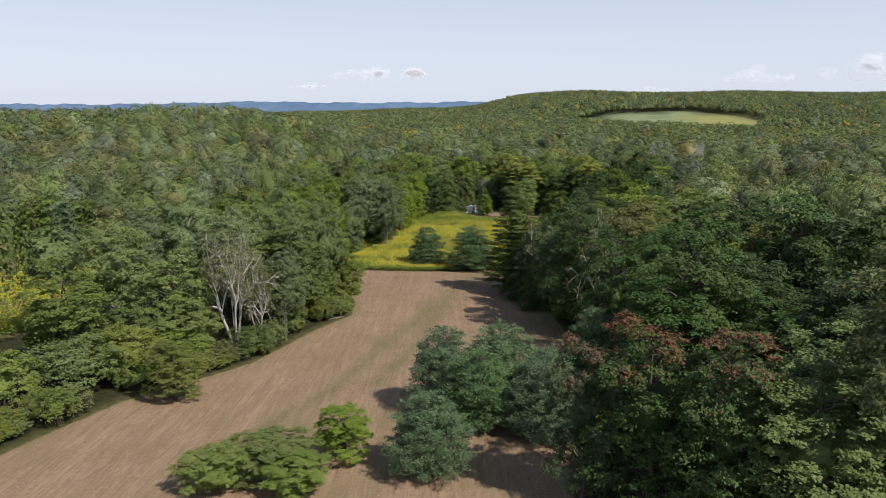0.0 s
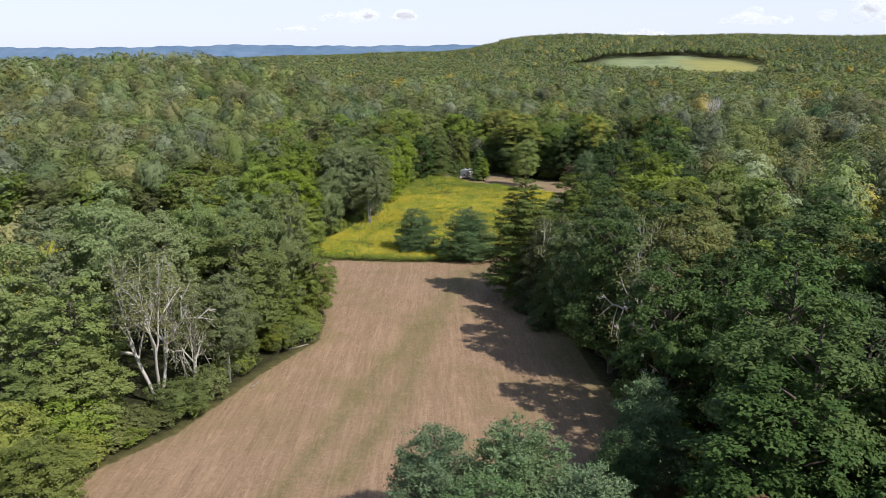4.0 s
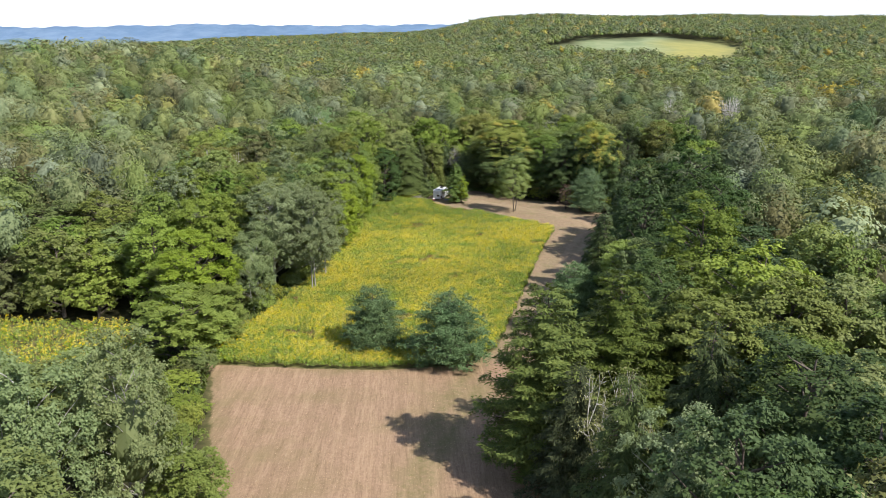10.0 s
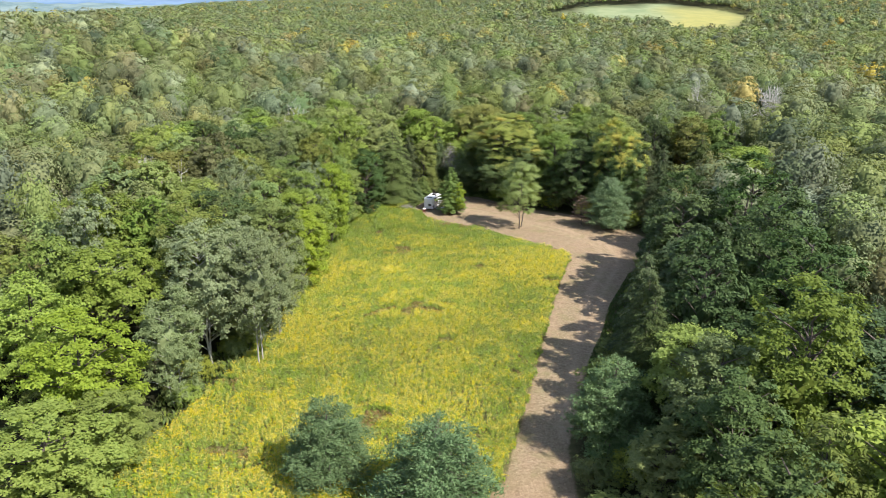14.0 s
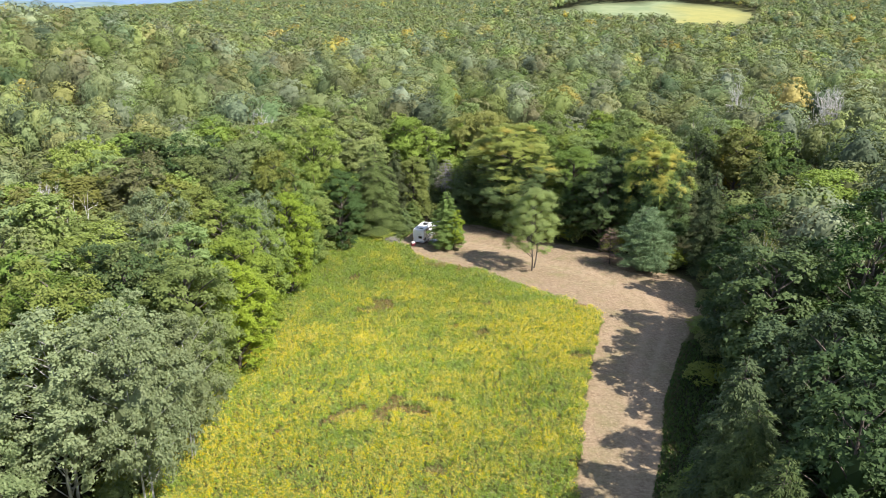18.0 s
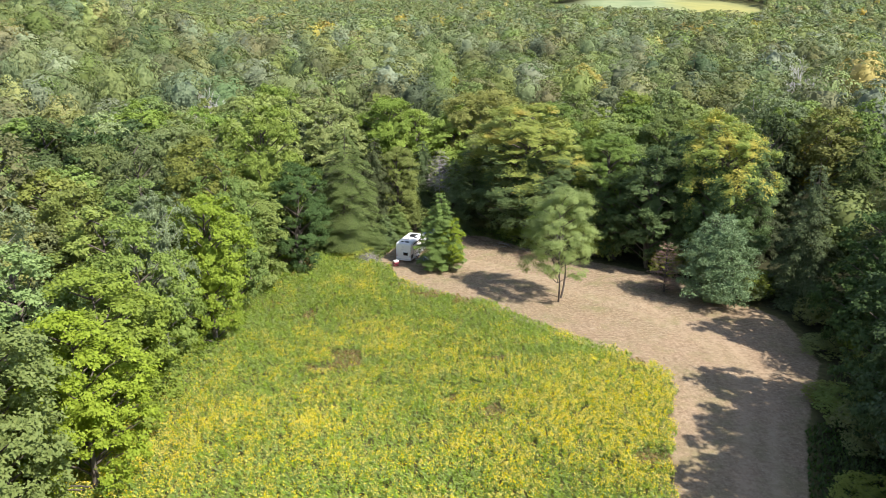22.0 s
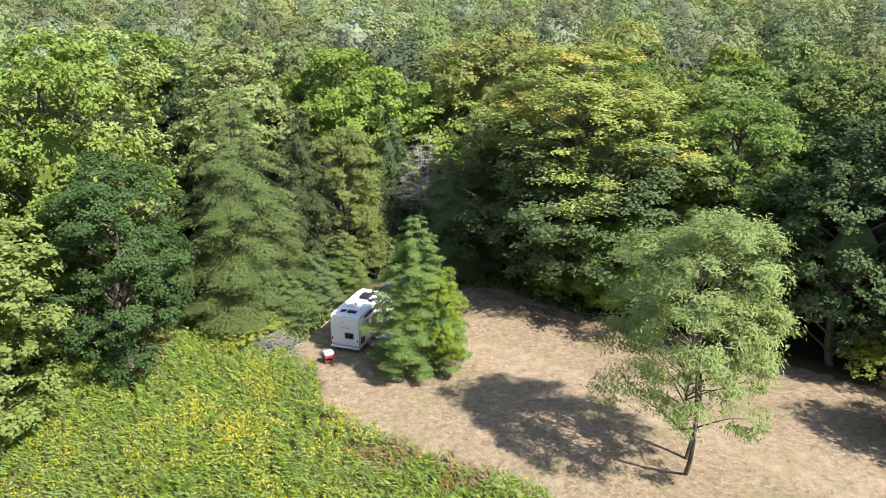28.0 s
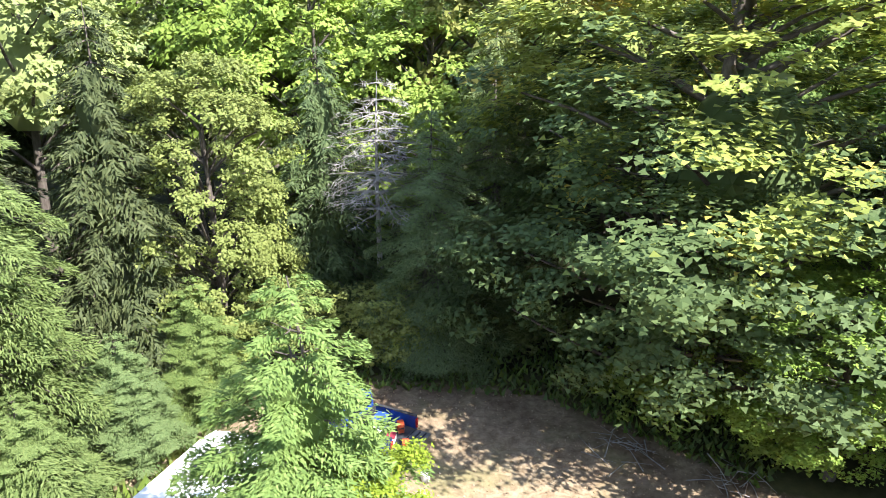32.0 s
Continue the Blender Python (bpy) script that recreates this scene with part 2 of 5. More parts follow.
def tube(points, radii, sides=5):
    """A tapered tube round a line of points: corners and four-sided faces."""
    points = np.asarray(points, float)
    way = unit(np.gradient(points, axis=0))
    side = unit(np.cross(way, np.where(np.abs(way[:, 2:]) > 0.9, (1.0, 0, 0), (0, 0, 1.0))))
    other = np.cross(way, side)
    a = np.linspace(0, 2 * np.pi, sides, endpoint=False)
    ring = side[:, None] * np.cos(a)[None, :, None] + other[:, None] * np.sin(a)[None, :, None]
    verts = (points[:, None] + ring * np.asarray(radii, float)[:, None, None]).reshape(-1, 3)
    i, j = np.meshgrid(np.arange(len(points) - 1), np.arange(sides), indexing="ij")
    k = (j + 1) % sides
    return verts, np.stack([i * sides + j, i * sides + k, (i + 1) * sides + k, (i + 1) * sides + j], -1).reshape(-1, 4)


def joined(pieces):
    verts, faces, n = [], [], 0
    for v, f in pieces:
        verts.append(v)
        faces.append(f + n)
        n += len(v)
    return np.concatenate(verts), np.concatenate(faces)


def bent(rng, a, b, steps=5, sag=0.12):
    """A slightly crooked line from a to b."""
    a, b = np.asarray(a, float), np.asarray(b, float)
    t = np.linspace(0, 1, steps)[:, None]
    line = a + (b - a) * t
    size = np.linalg.norm(b - a)
    sway = rng.normal(0, 0.02 * size, (1, 3)) * np.sin(t * np.pi) + rng.normal(0, 0.012 * size, (1, 3)) * np.sin(t * 2 * np.pi)
    return line + sway + np.array((0, 0, sag * size)) * (t * (1 - t))


# ---- kinds of tree: each gives (wood pieces, leaf corners) ----
def broadleaf(rng, H=20.0, R=5.0, low=0.4, lobes=40, count=4500, leaf=0.28, full=False, sparse=0.0, stems=1, droop=0.0, loft=0.35, jitter=0.35, swell=1.0, fine=1, inner=0.4, wide=0.7, clump=0.17, girth=1.0, dome=0.4, spread=0.12, egg=0.12, pad=0.8, shoulder=3.2):
    """An uneven crown of boughs on limbs, each bough set with twigs and their leaves."""
    hb = H * low
    mid, az = (hb + H) / 2, (H - hb) / 2
    i = np.arange(lobes) + 0.5
    zc = 1 - (1.95 if full else 1.6) * i / lobes
    ang = i * 2.39996 + rng.uniform(0, 6)
    rad = np.sqrt(np.maximum(0, 1 - np.abs(zc) ** np.where(zc < 0, 6.0 if full else 2.5, shoulder)))
    rad = rad * (1 - egg * np.maximum(0, zc)) * (1 + 0.16 * np.sin(2 * ang + rng.uniform(0, 6)) + 0.1 * np.sin(3 * ang + 5 * zc + rng.uniform(0, 6)))
    way = np.stack([rad * np.cos(ang), rad * np.sin(ang), zc], -1)
    reach = rng.uniform(0.58, 0.92, (lobes, 1))
    centre = way * reach * np.array((R, R, az)) + np.array((0, 0, mid)) + rng.normal(0, 0.05 * R, (lobes, 3))
    size = R * rng.uniform(0.22, 0.42, lobes) * swell
    wood = []
    for s in range(stems):
        foot = np.array((0, 0, 0.0)) if stems == 1 else np.array((math.cos(s * 2.2), math.sin(s * 2.2), 0)) * spread * R
        r0 = 0.018 * H / (1 if stems == 1 else 1.35) * girth
        top = np.array((foot[0] * 2.2, foot[1] * 2.2, H * 0.86))
        wood.append(tube(bent(rng, foot - (0, 0, 0.3), top, 9, 0), np.linspace(r0, r0 * 0.15, 9), 7))
    for c in centre:
        z0 = max(hb * 0.75, c[2] - np.hypot(c[0], c[1]) * 0.8)
        wood.append(tube(bent(rng, (0, 0, z0), c, 5), np.linspace(0.006 * H, 0.0016 * H, 5) * girth, 4))
    subs = 16
    d = unit(rng.normal(0, 1, (lobes, subs, 3)) + way[:, None] * 0.6 + np.array((0, 0, 0.75)))
    spot = (centre[:, None] + d * np.array((1, 1, pad)) * size[:, None, None] * rng.uniform(0.78, 1.12, (lobes, subs, 1))).reshape(-1, 3)
    d = d.reshape(-1, 3)
    w = np.repeat(size ** 2, subs) * (rng.uniform(0, 1, lobes * subs) > sparse) * rng.uniform(0.4, 1.5, lobes * subs)
    pick = rng.choice(len(spot), count, p=w / w.sum())
    radius = np.repeat(size, subs)[pick][:, None] * clump
    off = rng.normal(0, 1, (count, 3)) * (1, 1, 0.6)
    out = d[pick]
    pos = spot[pick] + off * radius
    if dome:
        out = unit(out * (1 - dome) + unit(pos - np.array((0, 0, mid - az * 0.3))) * dome * 1.3)
    normal = unit(out * 0.65 + np.array((0, 0, loft)) + rng.normal(0, jitter, (count, 3)))
    along = unit(out * 0.5 + rng.normal(0, 0.8, (count, 3)) + np.array((0, 0, -droop)))
    size_l = leaf * rng.uniform(0.6, 1.4, count)
    leaves = leaf_blades(pos, normal, along, size_l, size_l * wide)
    if inner:
        leaves = np.concatenate([leaves, core((0, 0, mid - az * 0.05), (R * inner, R * inner, az * inner), fine, rng)])
    return wood, leaves


def conifer(rng, H=18.0, R=4.0, low=0.12, count=4500, leaf=0.3, slope=0.9, power=0.8, up=0.0, droop=0.25, levels=26, tuft=0.0, clump=0.35, inner=0.42, wide=0.44):
    """Boughs in whorls round one stem, set with sprays or tufts of needles."""
    wood = [tube(bent(rng, (0, 0, -0.3), (0, 0, H * 0.98), 8, 0), np.linspace(0.016 * H, 0.02, 8), 7)]
    starts, ends = [], []
    for lev in range(levels):
        f = (lev + rng.uniform(-0.3, 0.3)) / levels
        f = min(max(f, 0.0), 0.985)
        z = H * (low + (1 - low) * f)
        n = 7 if f < 0.7 else 5
        for k in range(n):
            a = lev * 1.1 + k * 2 * np.pi / n + rng.uniform(-0.3, 0.3)
            length = R * ((1 - f) ** power) * (0.55 + 0.45 * min(1, f * 5 + 0.35)) * rng.uniform(0.62 if tuft else 0.72, 1.2 if tuft else 1.15) + 0.25
            starts.append((0, 0, z))
            ends.append((length * math.cos(a), length * math.sin(a), z + length * (up - droop) * rng.uniform(0.6, 1.3)))
            if leaf < 0.5 and length > 1.2:
                wood.append(tube(bent(rng, starts[-1], np.asarray(ends[-1]) * (0.92, 0.92, 1), 4, 0.1), np.linspace(0.005 * H * (1 - f) + 0.015, 0.01, 4), 4))
    starts, ends = np.array(starts, float), np.array(ends, float)
    size = np.linalg.norm(ends - starts, axis=1)
    p = size ** 1.6
    pick = rng.choice(len(size), count, p=p / p.sum())
    t = np.sqrt(rng.uniform(0.06, 1.05, (count, 1)))
    way = unit(ends - starts)[pick]
    side = unit(np.cross(way, (0, 0, 1.0)))
    lateral = rng.normal(0, 1, (count, 1)) * size[pick][:, None] * 0.17 * (1.15 - t * 0.6)
    arch = (t * (1 - t))[:, :] * size[pick][:, None] * 0.35
    pos = starts[pick] + (ends - starts)[pick] * t + side * lateral + np.array((0, 0, 1.0)) * arch
    pos[:, 2] += rng.normal(0, 0.10 * clump * 2, count) - np.abs(lateral[:, 0]) * droop * 0.8
    if tuft:
        knots = max(40, count // 26)
        pos_k = pos[:knots]
        g = rng.integers(0, knots, count)
        pos = pos_k[g] + rng.normal(0, tuft, (count, 3)) * (1, 1, 0.8)
        way = way[:knots][g]
        along = unit(way * 0.6 + np.array((0, 0, 0.8)) + rng.normal(0, 0.5, (count, 3)))
        normal = unit(np.cross(along, rng.normal(0, 1, (count, 3))) + way * 0.3 + np.array((0, 0, 0.35)))
        wide = 0.36
    else:
        along = unit(way + side * np.sign(lateral) * 0.8 + rng.normal(0, 0.3, (count, 3)) + np.array((0, 0, -droop * 0.8)))
        normal = unit(np.array((0, 0, 1.0)) * slope + way * 0.45 + rng.normal(0, 0.35, (count, 3)))
    s = leaf * rng.uniform(0.65, 1.35, count)
    leaves = leaf_blades(pos, normal, along, s, s * wide)
    if inner:
        lumps = [core((0, 0, H * (low + (1 - low) * f)), (R * inner * (1 - f) ** power,) * 2 + (H * 0.14,), 0, rng) for f in (0.1, 0.3, 0.5, 0.7)]
        leaves = np.concatenate([leaves, *lumps])
    return wood, leaves


def bare(rng, H=17.0, R=4.5, stems=3, depth=4, leaf_count=0, leaf=0.25, thick=1.0, spread=0.28):
    """Forking bare limbs, with a few leaves where any are left."""
    wood, tips = [], []

    def grow(p, way, length, r, level):
        end = p + way * length
        wood.append(tube(bent(rng, p, end, 4, 0.05), np.linspace(r, r * 0.62, 4), 5 if level < 2 else 4))
        tips.append(end)
        if level >= depth:
            return
        for k in range(3 if level else 4):
            out = unit(way + rng.normal(0, 0.4 + spread * 0.45, 3) + np.array((0, 0, 0.12)))
            grow(p + way * length * rng.uniform(0.55, 1.0), out, length * rng.uniform(0.52, 0.78), r * 0.55, level + 1)

    for s in range(stems):
        lean = np.array((math.cos(s * 2.4 + 0.5) * spread, math.sin(s * 2.4 + 0.5) * spread, 1.0))
        grow(np.array((0, 0, -0.2)), unit(lean), H * 0.42, 0.011 * H * thick, 0)
    tips = np.array(tips)
    scale = np.array((R / max(1e-3, np.percentile(np.abs(tips[:, :2]), 97)),) * 2 + (H / tips[:, 2].max(),))
    wood = [(v * scale, f) for v, f in wood]
    if not leaf_count:
        return wood, None
    pos = (tips * scale)[rng.integers(0, len(tips), leaf_count)] + rng.normal(0, 0.45, (leaf_count, 3))
    s = leaf * rng.uniform(0.6, 1.3, leaf_count)
    return wood, leaf_blades(pos, unit(rng.normal(0, 0.6, (leaf_count, 3)) + (0, 0, 0.8)), unit(rng.normal(0, 1, (leaf_count, 3))), s, s * 0.75)


# ---- shapes of the clearing (metres) ----
MEADOW = [(-27, 177), (-12, 174.5), (-2, 173.5), (9, 175), (14, 181), (21, 204), (28.5, 230), (33, 244), (37.2, 255.5), (35, 260), (29.4, 266), (22, 277), (14, 284),
          (9.3, 287.5), (9, 292), (6.5, 295.5), (0, 299.5), (-9, 300), (-14, 288), (-13, 264), (-17, 250), (-16, 222), (-22, 196), (-26, 184)]
MOWN = [(-75, 20), (-48, 55), (-40, 64), (-35, 79), (-25, 95), (-20, 110), (-15, 122), (-16, 134), (-20, 150), (-25, 172), (-27, 177), (-12, 174.5), (-2, 173.5), (9, 175), (14, 181), (21, 204),
        (28.5, 230), (33, 244), (37.2, 255.5), (35, 260), (29.4, 266), (22, 277), (14, 284), (9.3, 287.5), (9, 292), (6.5, 295.5), (6, 300), (9, 307), (14, 312), (24, 310.5), (31.5, 303), (42, 295),
        (51, 285), (57, 272), (55, 260), (46, 246), (38, 230), (34, 219), (29.5, 209), (22, 187), (20, 170), (20, 150), (18, 125), (19, 105), (20, 85), (11, 62), (7, 20)]
LEFT_FIELD = [(-120, 200), (-44, 195), (-38, 186), (-34, 174), (-38, 163), (-52, 158), (-60, 140), (-62, 112), (-68, 98), (-100, 90), (-128, 150)]
FAR_FIELD = [(225, 1380), (262, 1440), (309, 1505), (397, 1560), (453, 1592), (515, 1632), (575, 1574), (606, 1511), (600, 1420), (505, 1270), (430, 1270), (400, 1340), (330, 1340)]
PALE_FIELD = [(-1750, 2850), (-1700, 3060), (-760, 3060), (-740, 2900)]
TRACKS = [[(-22, 60), (-12.3, 85), (-6.5, 112), (-1.6, 130), (3.3, 154), (9, 172), (18, 190), (25, 210), (32, 230)], [(-8, 85), (-3.6, 102), (-2, 116), (0.5, 134), (3.5, 147), (10, 166)]]


def outside(poly, x, y):
    """Distance to a polygon's edge: minus inside, plus outside."""
    x, y = np.asarray(x, float), np.asarray(y, float)
    best, inside = np.full(x.shape, 1e9), np.zeros(x.shape, bool)
    for (x0, y0), (x1, y1) in zip(poly, poly[1:] + poly[:1]):
        t = np.clip(((x - x0) * (x1 - x0) + (y - y0) * (y1 - y0)) / ((x1 - x0) ** 2 + (y1 - y0) ** 2), 0, 1)
        best = np.minimum(best, np.hypot(x - x0 - t * (x1 - x0), y - y0 - t * (y1 - y0)))
        inside ^= ((y0 > y) != (y1 > y)) & (x < (x1 - x0) * (y - y0) / (y1 - y0 + 1e-9) + x0)
    return np.where(inside, -best, best)


def near_line(line, x, y):
    best = np.full(np.shape(x), 1e9)
    for (x0, y0), (x1, y1) in zip(line, line[1:]):
        t = np.clip(((x - x0) * (x1 - x0) + (y - y0) * (y1 - y0)) / ((x1 - x0) ** 2 + (y1 - y0) ** 2), 0, 1)
        best = np.minimum(best, np.hypot(x - x0 - t * (x1 - x0), y - y0 - t * (y1 - y0)))
    return best


def ease(a, b, v):
    t = np.clip((v - a) / (b - a), 0, 1)
    return t * t * (3 - 2 * t)


def height(x, y):
    """The lie of the land."""
    x, y = np.asarray(x, float), np.asarray(y, float)
    near = np.interp(y, [-300, 0, 82, 102, 124, 178, 254, 299, 345, 450, 700], [22, 15, 10.5, 9.2, 8, 4, 1.6, 0, 0.5, 3, 6])
    ridge = np.interp(x, [-1200, -800, -300, 0, 100, 220, 350, 5000], [-40, -8, 8, 16, 26, 54, 62, 60])
    right = np.interp(y, [700, 1000, 1180, 1300, 1620], [6, -14, -32, -2, 30])
    middle = np.interp(y, [700, 1100, 1620], [6, 3, 6])
    slope = middle + (right - middle) * ease(40, 260, x)
    slope = np.where(y > 1620, slope + (ridge - slope) * ease(1620, 2200, y), slope)
    slope = np.where(y > 2250, slope - (slope + 50) * ease(2250, 2900, y), slope)
    left = np.interp(y, [450, 700, 1100, 1600, 2500, 2850, 3150, 4800], [3, 0, -30, -45, -40, -29, -29, -60])
    far = left + (np.where(y > 700, slope, near) - left) * ease(-900, -350, x)
    z = np.where(y < 450, near, np.where(y < 700, near + (far - near) * ease(450, 700, y), far))
    z = z + 17 * np.exp(-((y - 470) / 120) ** 2) * ease(-35, -140, x)
    z = z + 8 * ease(60, 160, x) * np.exp(-((y - 260) / 160) ** 2)
    return z + 0.35 * np.sin(x * 0.11 + 1) * np.sin(y * 0.09) + 3 * np.sin(x * 0.013) * np.sin(y * 0.011) * ease(330, 600, y)


def spaced(lo, fine_lo, fine_hi, hi, step, grow):
    mid = list(np.arange(fine_lo, fine_hi + 0.01, step))
    up, down, s = [], [], step
    v = mid[-1]
    while v < hi:
        s = min(s * grow, 90)
        v += s
        up.append(v)
    v, s = mid[0], step
    while v > lo:
        s = min(s * grow, 90)
        v -= s
        down.append(v)
    return np.array(down[::-1] + mid + up)


# ---- ground ----
def make_ground():
    xs, ys = spaced(-4800, -62, 62, 4800, 1.0, 1.15), spaced(-900, 40, 316, 4900, 1.0, 1.15)
    X, Y = np.meshgrid(xs, ys, indexing="ij")
    nx, ny = X.shape
    x, y = X.ravel(), Y.ravel()
    i, j = np.meshgrid(np.arange(nx - 1), np.arange(ny - 1), indexing="ij")
    a = i * ny + j
    faces = np.stack([a, a + ny, a + ny + 1, a + 1], -1).reshape(-1, 4)
    n = Nodes("ground_soil_and_grass")
    pos = n.add("NewGeometry").outputs["Position"]
    # forest floor
    wide, fine, grit = n.noise(0.15, 3, 0.6, pos), n.noise(1.3, 6, 0.65, pos), n.noise(9.0, 4, 0.7, pos)
    floor = n.mix(n.band(fine, 0.35, 0.65), (0.025, 0.028, 0.013), (0.055, 0.052, 0.024))
    # rough grass
    rough = n.mix(n.band(fine, 0.3, 0.7), (0.1, 0.1, 0.036), (0.19, 0.165, 0.066))
    # dry mown hay in swaths
    swath = n.add("Mapping", Vector=pos, Rotation=(0, 0, radians(13)), Scale=(1.6, 0.16, 0.1)).outputs[0]
    streak = n.noise(1.0, 7, 0.75, swath, 1.0)
    thin = n.noise(2.6, 5, 0.7, n.add("Mapping", Vector=pos, Rotation=(0, 0, radians(10)), Scale=(1.7, 0.12, 0.1)).outputs[0], 0.6)
    clod = n.noise(2.4, 6, 0.7, pos, 0.5)
    hay = n.mix(n.band(n.math("ADD", n.math("MULTIPLY", streak, 0.35), n.math("ADD", n.math("MULTIPLY", thin, 0.3), n.math("MULTIPLY", clod, 0.35))), 0.38, 0.62), (0.155, 0.094, 0.06), (0.425, 0.283, 0.186))
    windrow = n.noise(1.0, 3, 0.55, n.add("Mapping", Vector=pos, Rotation=(0, 0, radians(13)), Scale=(1.0, 0.03, 0.1)).outputs[0], 0.4)
    hay = n.mix(n.math("MULTIPLY", n.band(windrow, 0.53, 0.62), n.band(thin, 0.3, 0.6, 0.05, 0.35)), hay, (0.46, 0.32, 0.2))
    hay = n.mix(n.math("MULTIPLY", n.band(windrow, 0.47, 0.38), n.band(clod, 0.35, 0.65, 0.05, 0.35)), hay, (0.17, 0.112, 0.062))
    hay = n.mix(n.band(grit, 0.3, 0.75), hay, n.mix(0.5, hay, (0.42, 0.3, 0.185)))
    hay = n.mix(n.math("MULTIPLY", n.band(wide, 0.45, 0.75), 0.55), hay, (0.19, 0.16, 0.07))
    hay = n.mix(n.math("MULTIPLY", n.attribute("track"), n.band(fine, 0.3, 0.7, 0.15, 0.75)), hay, (0.14, 0.14, 0.05))
    # trodden grass at the far end: tan, with bleached and greenish patches
    trodden = n.mix(n.band(clod, 0.36, 0.64), (0.17, 0.122, 0.075), (0.38, 0.298, 0.195))
    trodden = n.mix(n.math("MULTIPLY", n.band(n.noise(0.33, 5, 0.65, pos), 0.5, 0.68), 0.7), trodden, (0.19, 0.19, 0.08))
    trodden = n.mix(n.math("MULTIPLY", n.band(n.noise(0.8, 5, 0.75, pos, 1.2), 0.56, 0.7), 0.8), trodden, (0.4, 0.335, 0.225))
    trodden = n.mix(n.math("MULTIPLY", n.band(grit, 0.5, 0.72), 0.5), trodden, (0.12, 0.082, 0.05))
    trodden = n.mix(n.math("MULTIPLY", n.attribute("rut"), n.band(fine, 0.3, 0.65, 0.3, 0.85)), trodden, (0.43, 0.335, 0.22))
    worn = n.math("MULTIPLY", n.attribute("worn"), n.band(n.noise(0.35, 4, 0.6, pos), 0.3, 0.7, 0.65, 1.0))
    hay = n.mix(worn, hay, trodden)
    # brown leaf litter, its colour darkened further for shade under the far trees
    shaded_litter = n.mix(n.band(clod, 0.35, 0.65), (0.085, 0.052, 0.034), (0.19, 0.12, 0.08))
    hay = n.mix(n.math("MULTIPLY", n.attribute("shaded_litter"), n.band(n.noise(0.5, 4, 0.6, pos), 0.35, 0.6)), hay, shaded_litter)
    far = n.mix(n.band(n.noise(0.03, 4, 0.6, pos), 0.4, 0.6), (0.19, 0.235, 0.12), (0.25, 0.285, 0.15))
    colour = n.mix(n.attribute("rough"), floor, rough)
    edge = n.band(n.math("ADD", n.attribute("mown"), n.band(fine, 0, 1, -0.35, 0.35)), 0.35, 0.65)
    colour = n.mix(edge, colour, hay)
    colour = n.mix(n.attribute("field"), colour, far)
    colour = n.mix(n.attribute("golden"), colour, n.mix(n.noise(0.06, 4, 0.7, pos), (0.24, 0.235, 0.08), (0.42, 0.36, 0.1)))
    n.put(n.bsdf.inputs["Base Color"], colour)
    n.bsdf.inputs["Roughness"].default_value = 0.95
    n.bsdf.inputs["Specular IOR Level"].default_value = 0.1
    n.bump(n.math("ADD", n.math("MULTIPLY", streak, 1.0), n.math("MULTIPLY", grit, 0.6)), 0.25, 0.1)
    me = raw_mesh("ground", np.stack([x, y, height(x, y)], -1), faces, [n.mat], None, True)
    d_mown, d_mead, d_left = outside(MOWN, x, y), outside(MEADOW, x, y), outside(LEFT_FIELD, x, y)
    track = np.maximum.reduce([np.exp(-(near_line(t, x, y) / 1.3) ** 2) for t in TRACKS])
    track = np.maximum(track, np.exp(-(np.abs(near_line(MOWN[13:19], x, y) - 3.5) / 1.0) ** 2) * (y > 182) * 0.8)
    verge = np.clip(1 + d_mown / 6.5, 0, 1) * (x > 6) * (y > 78) * (y < 138) + np.clip(1 + d_mown / 2.5, 0, 1) * (y < 175) * 0.6
    track = np.maximum(track, np.clip(verge, 0, 1) * 0.95)
    lane = near_line([(23, 190), (31, 216), (38, 238), (44.5, 252), (46, 264), (40, 277), (31, 288), (21, 297)], x, y)
    layers = {
        "rut": np.exp(-((lane - 1.15) / 0.55) ** 2),
        "mown": np.clip(0.5 - d_mown, 0, 1),
        "rough": np.maximum(np.clip(0.5 - np.minimum(d_mead, d_left), 0, 1), np.clip(1 - np.abs(d_mown) / 2, 0, 1) * 0.7),
        "track": track,
        "shaded_litter": np.clip(1 + d_mown / 5.5, 0, 1) * (y > 296) * (x > 14) * 1.0,
        "worn": (0.75 + 0.25 * ease(262, 284, y)) * (y > 262) * (y < 330) + 0.75 * ease(172, 185, y) * (y <= 262),
        "field": np.clip(1 - outside(FAR_FIELD, x, y) / 15, 0, 1) + np.clip(1 - outside(PALE_FIELD, x, y) / 40, 0, 1),
        "golden": 0.8 * np.clip(1 - outside(FAR_FIELD, x, y) / 15, 0, 1) * np.clip((x - 0.35 * (y - 1400) - 425) / 25, 0, 1) * np.clip((1545 - y) / 30, 0, 1),
    }
    for key, value in layers.items():
        me.attributes.new(key, "FLOAT", "POINT").data.foreach_set("value", np.asarray(value, np.float32))
    tagged(new("ground", me), "rolling ground with a dry mown hayfield, rough grass and forest floor", "ground", kind="structure")


make_ground()

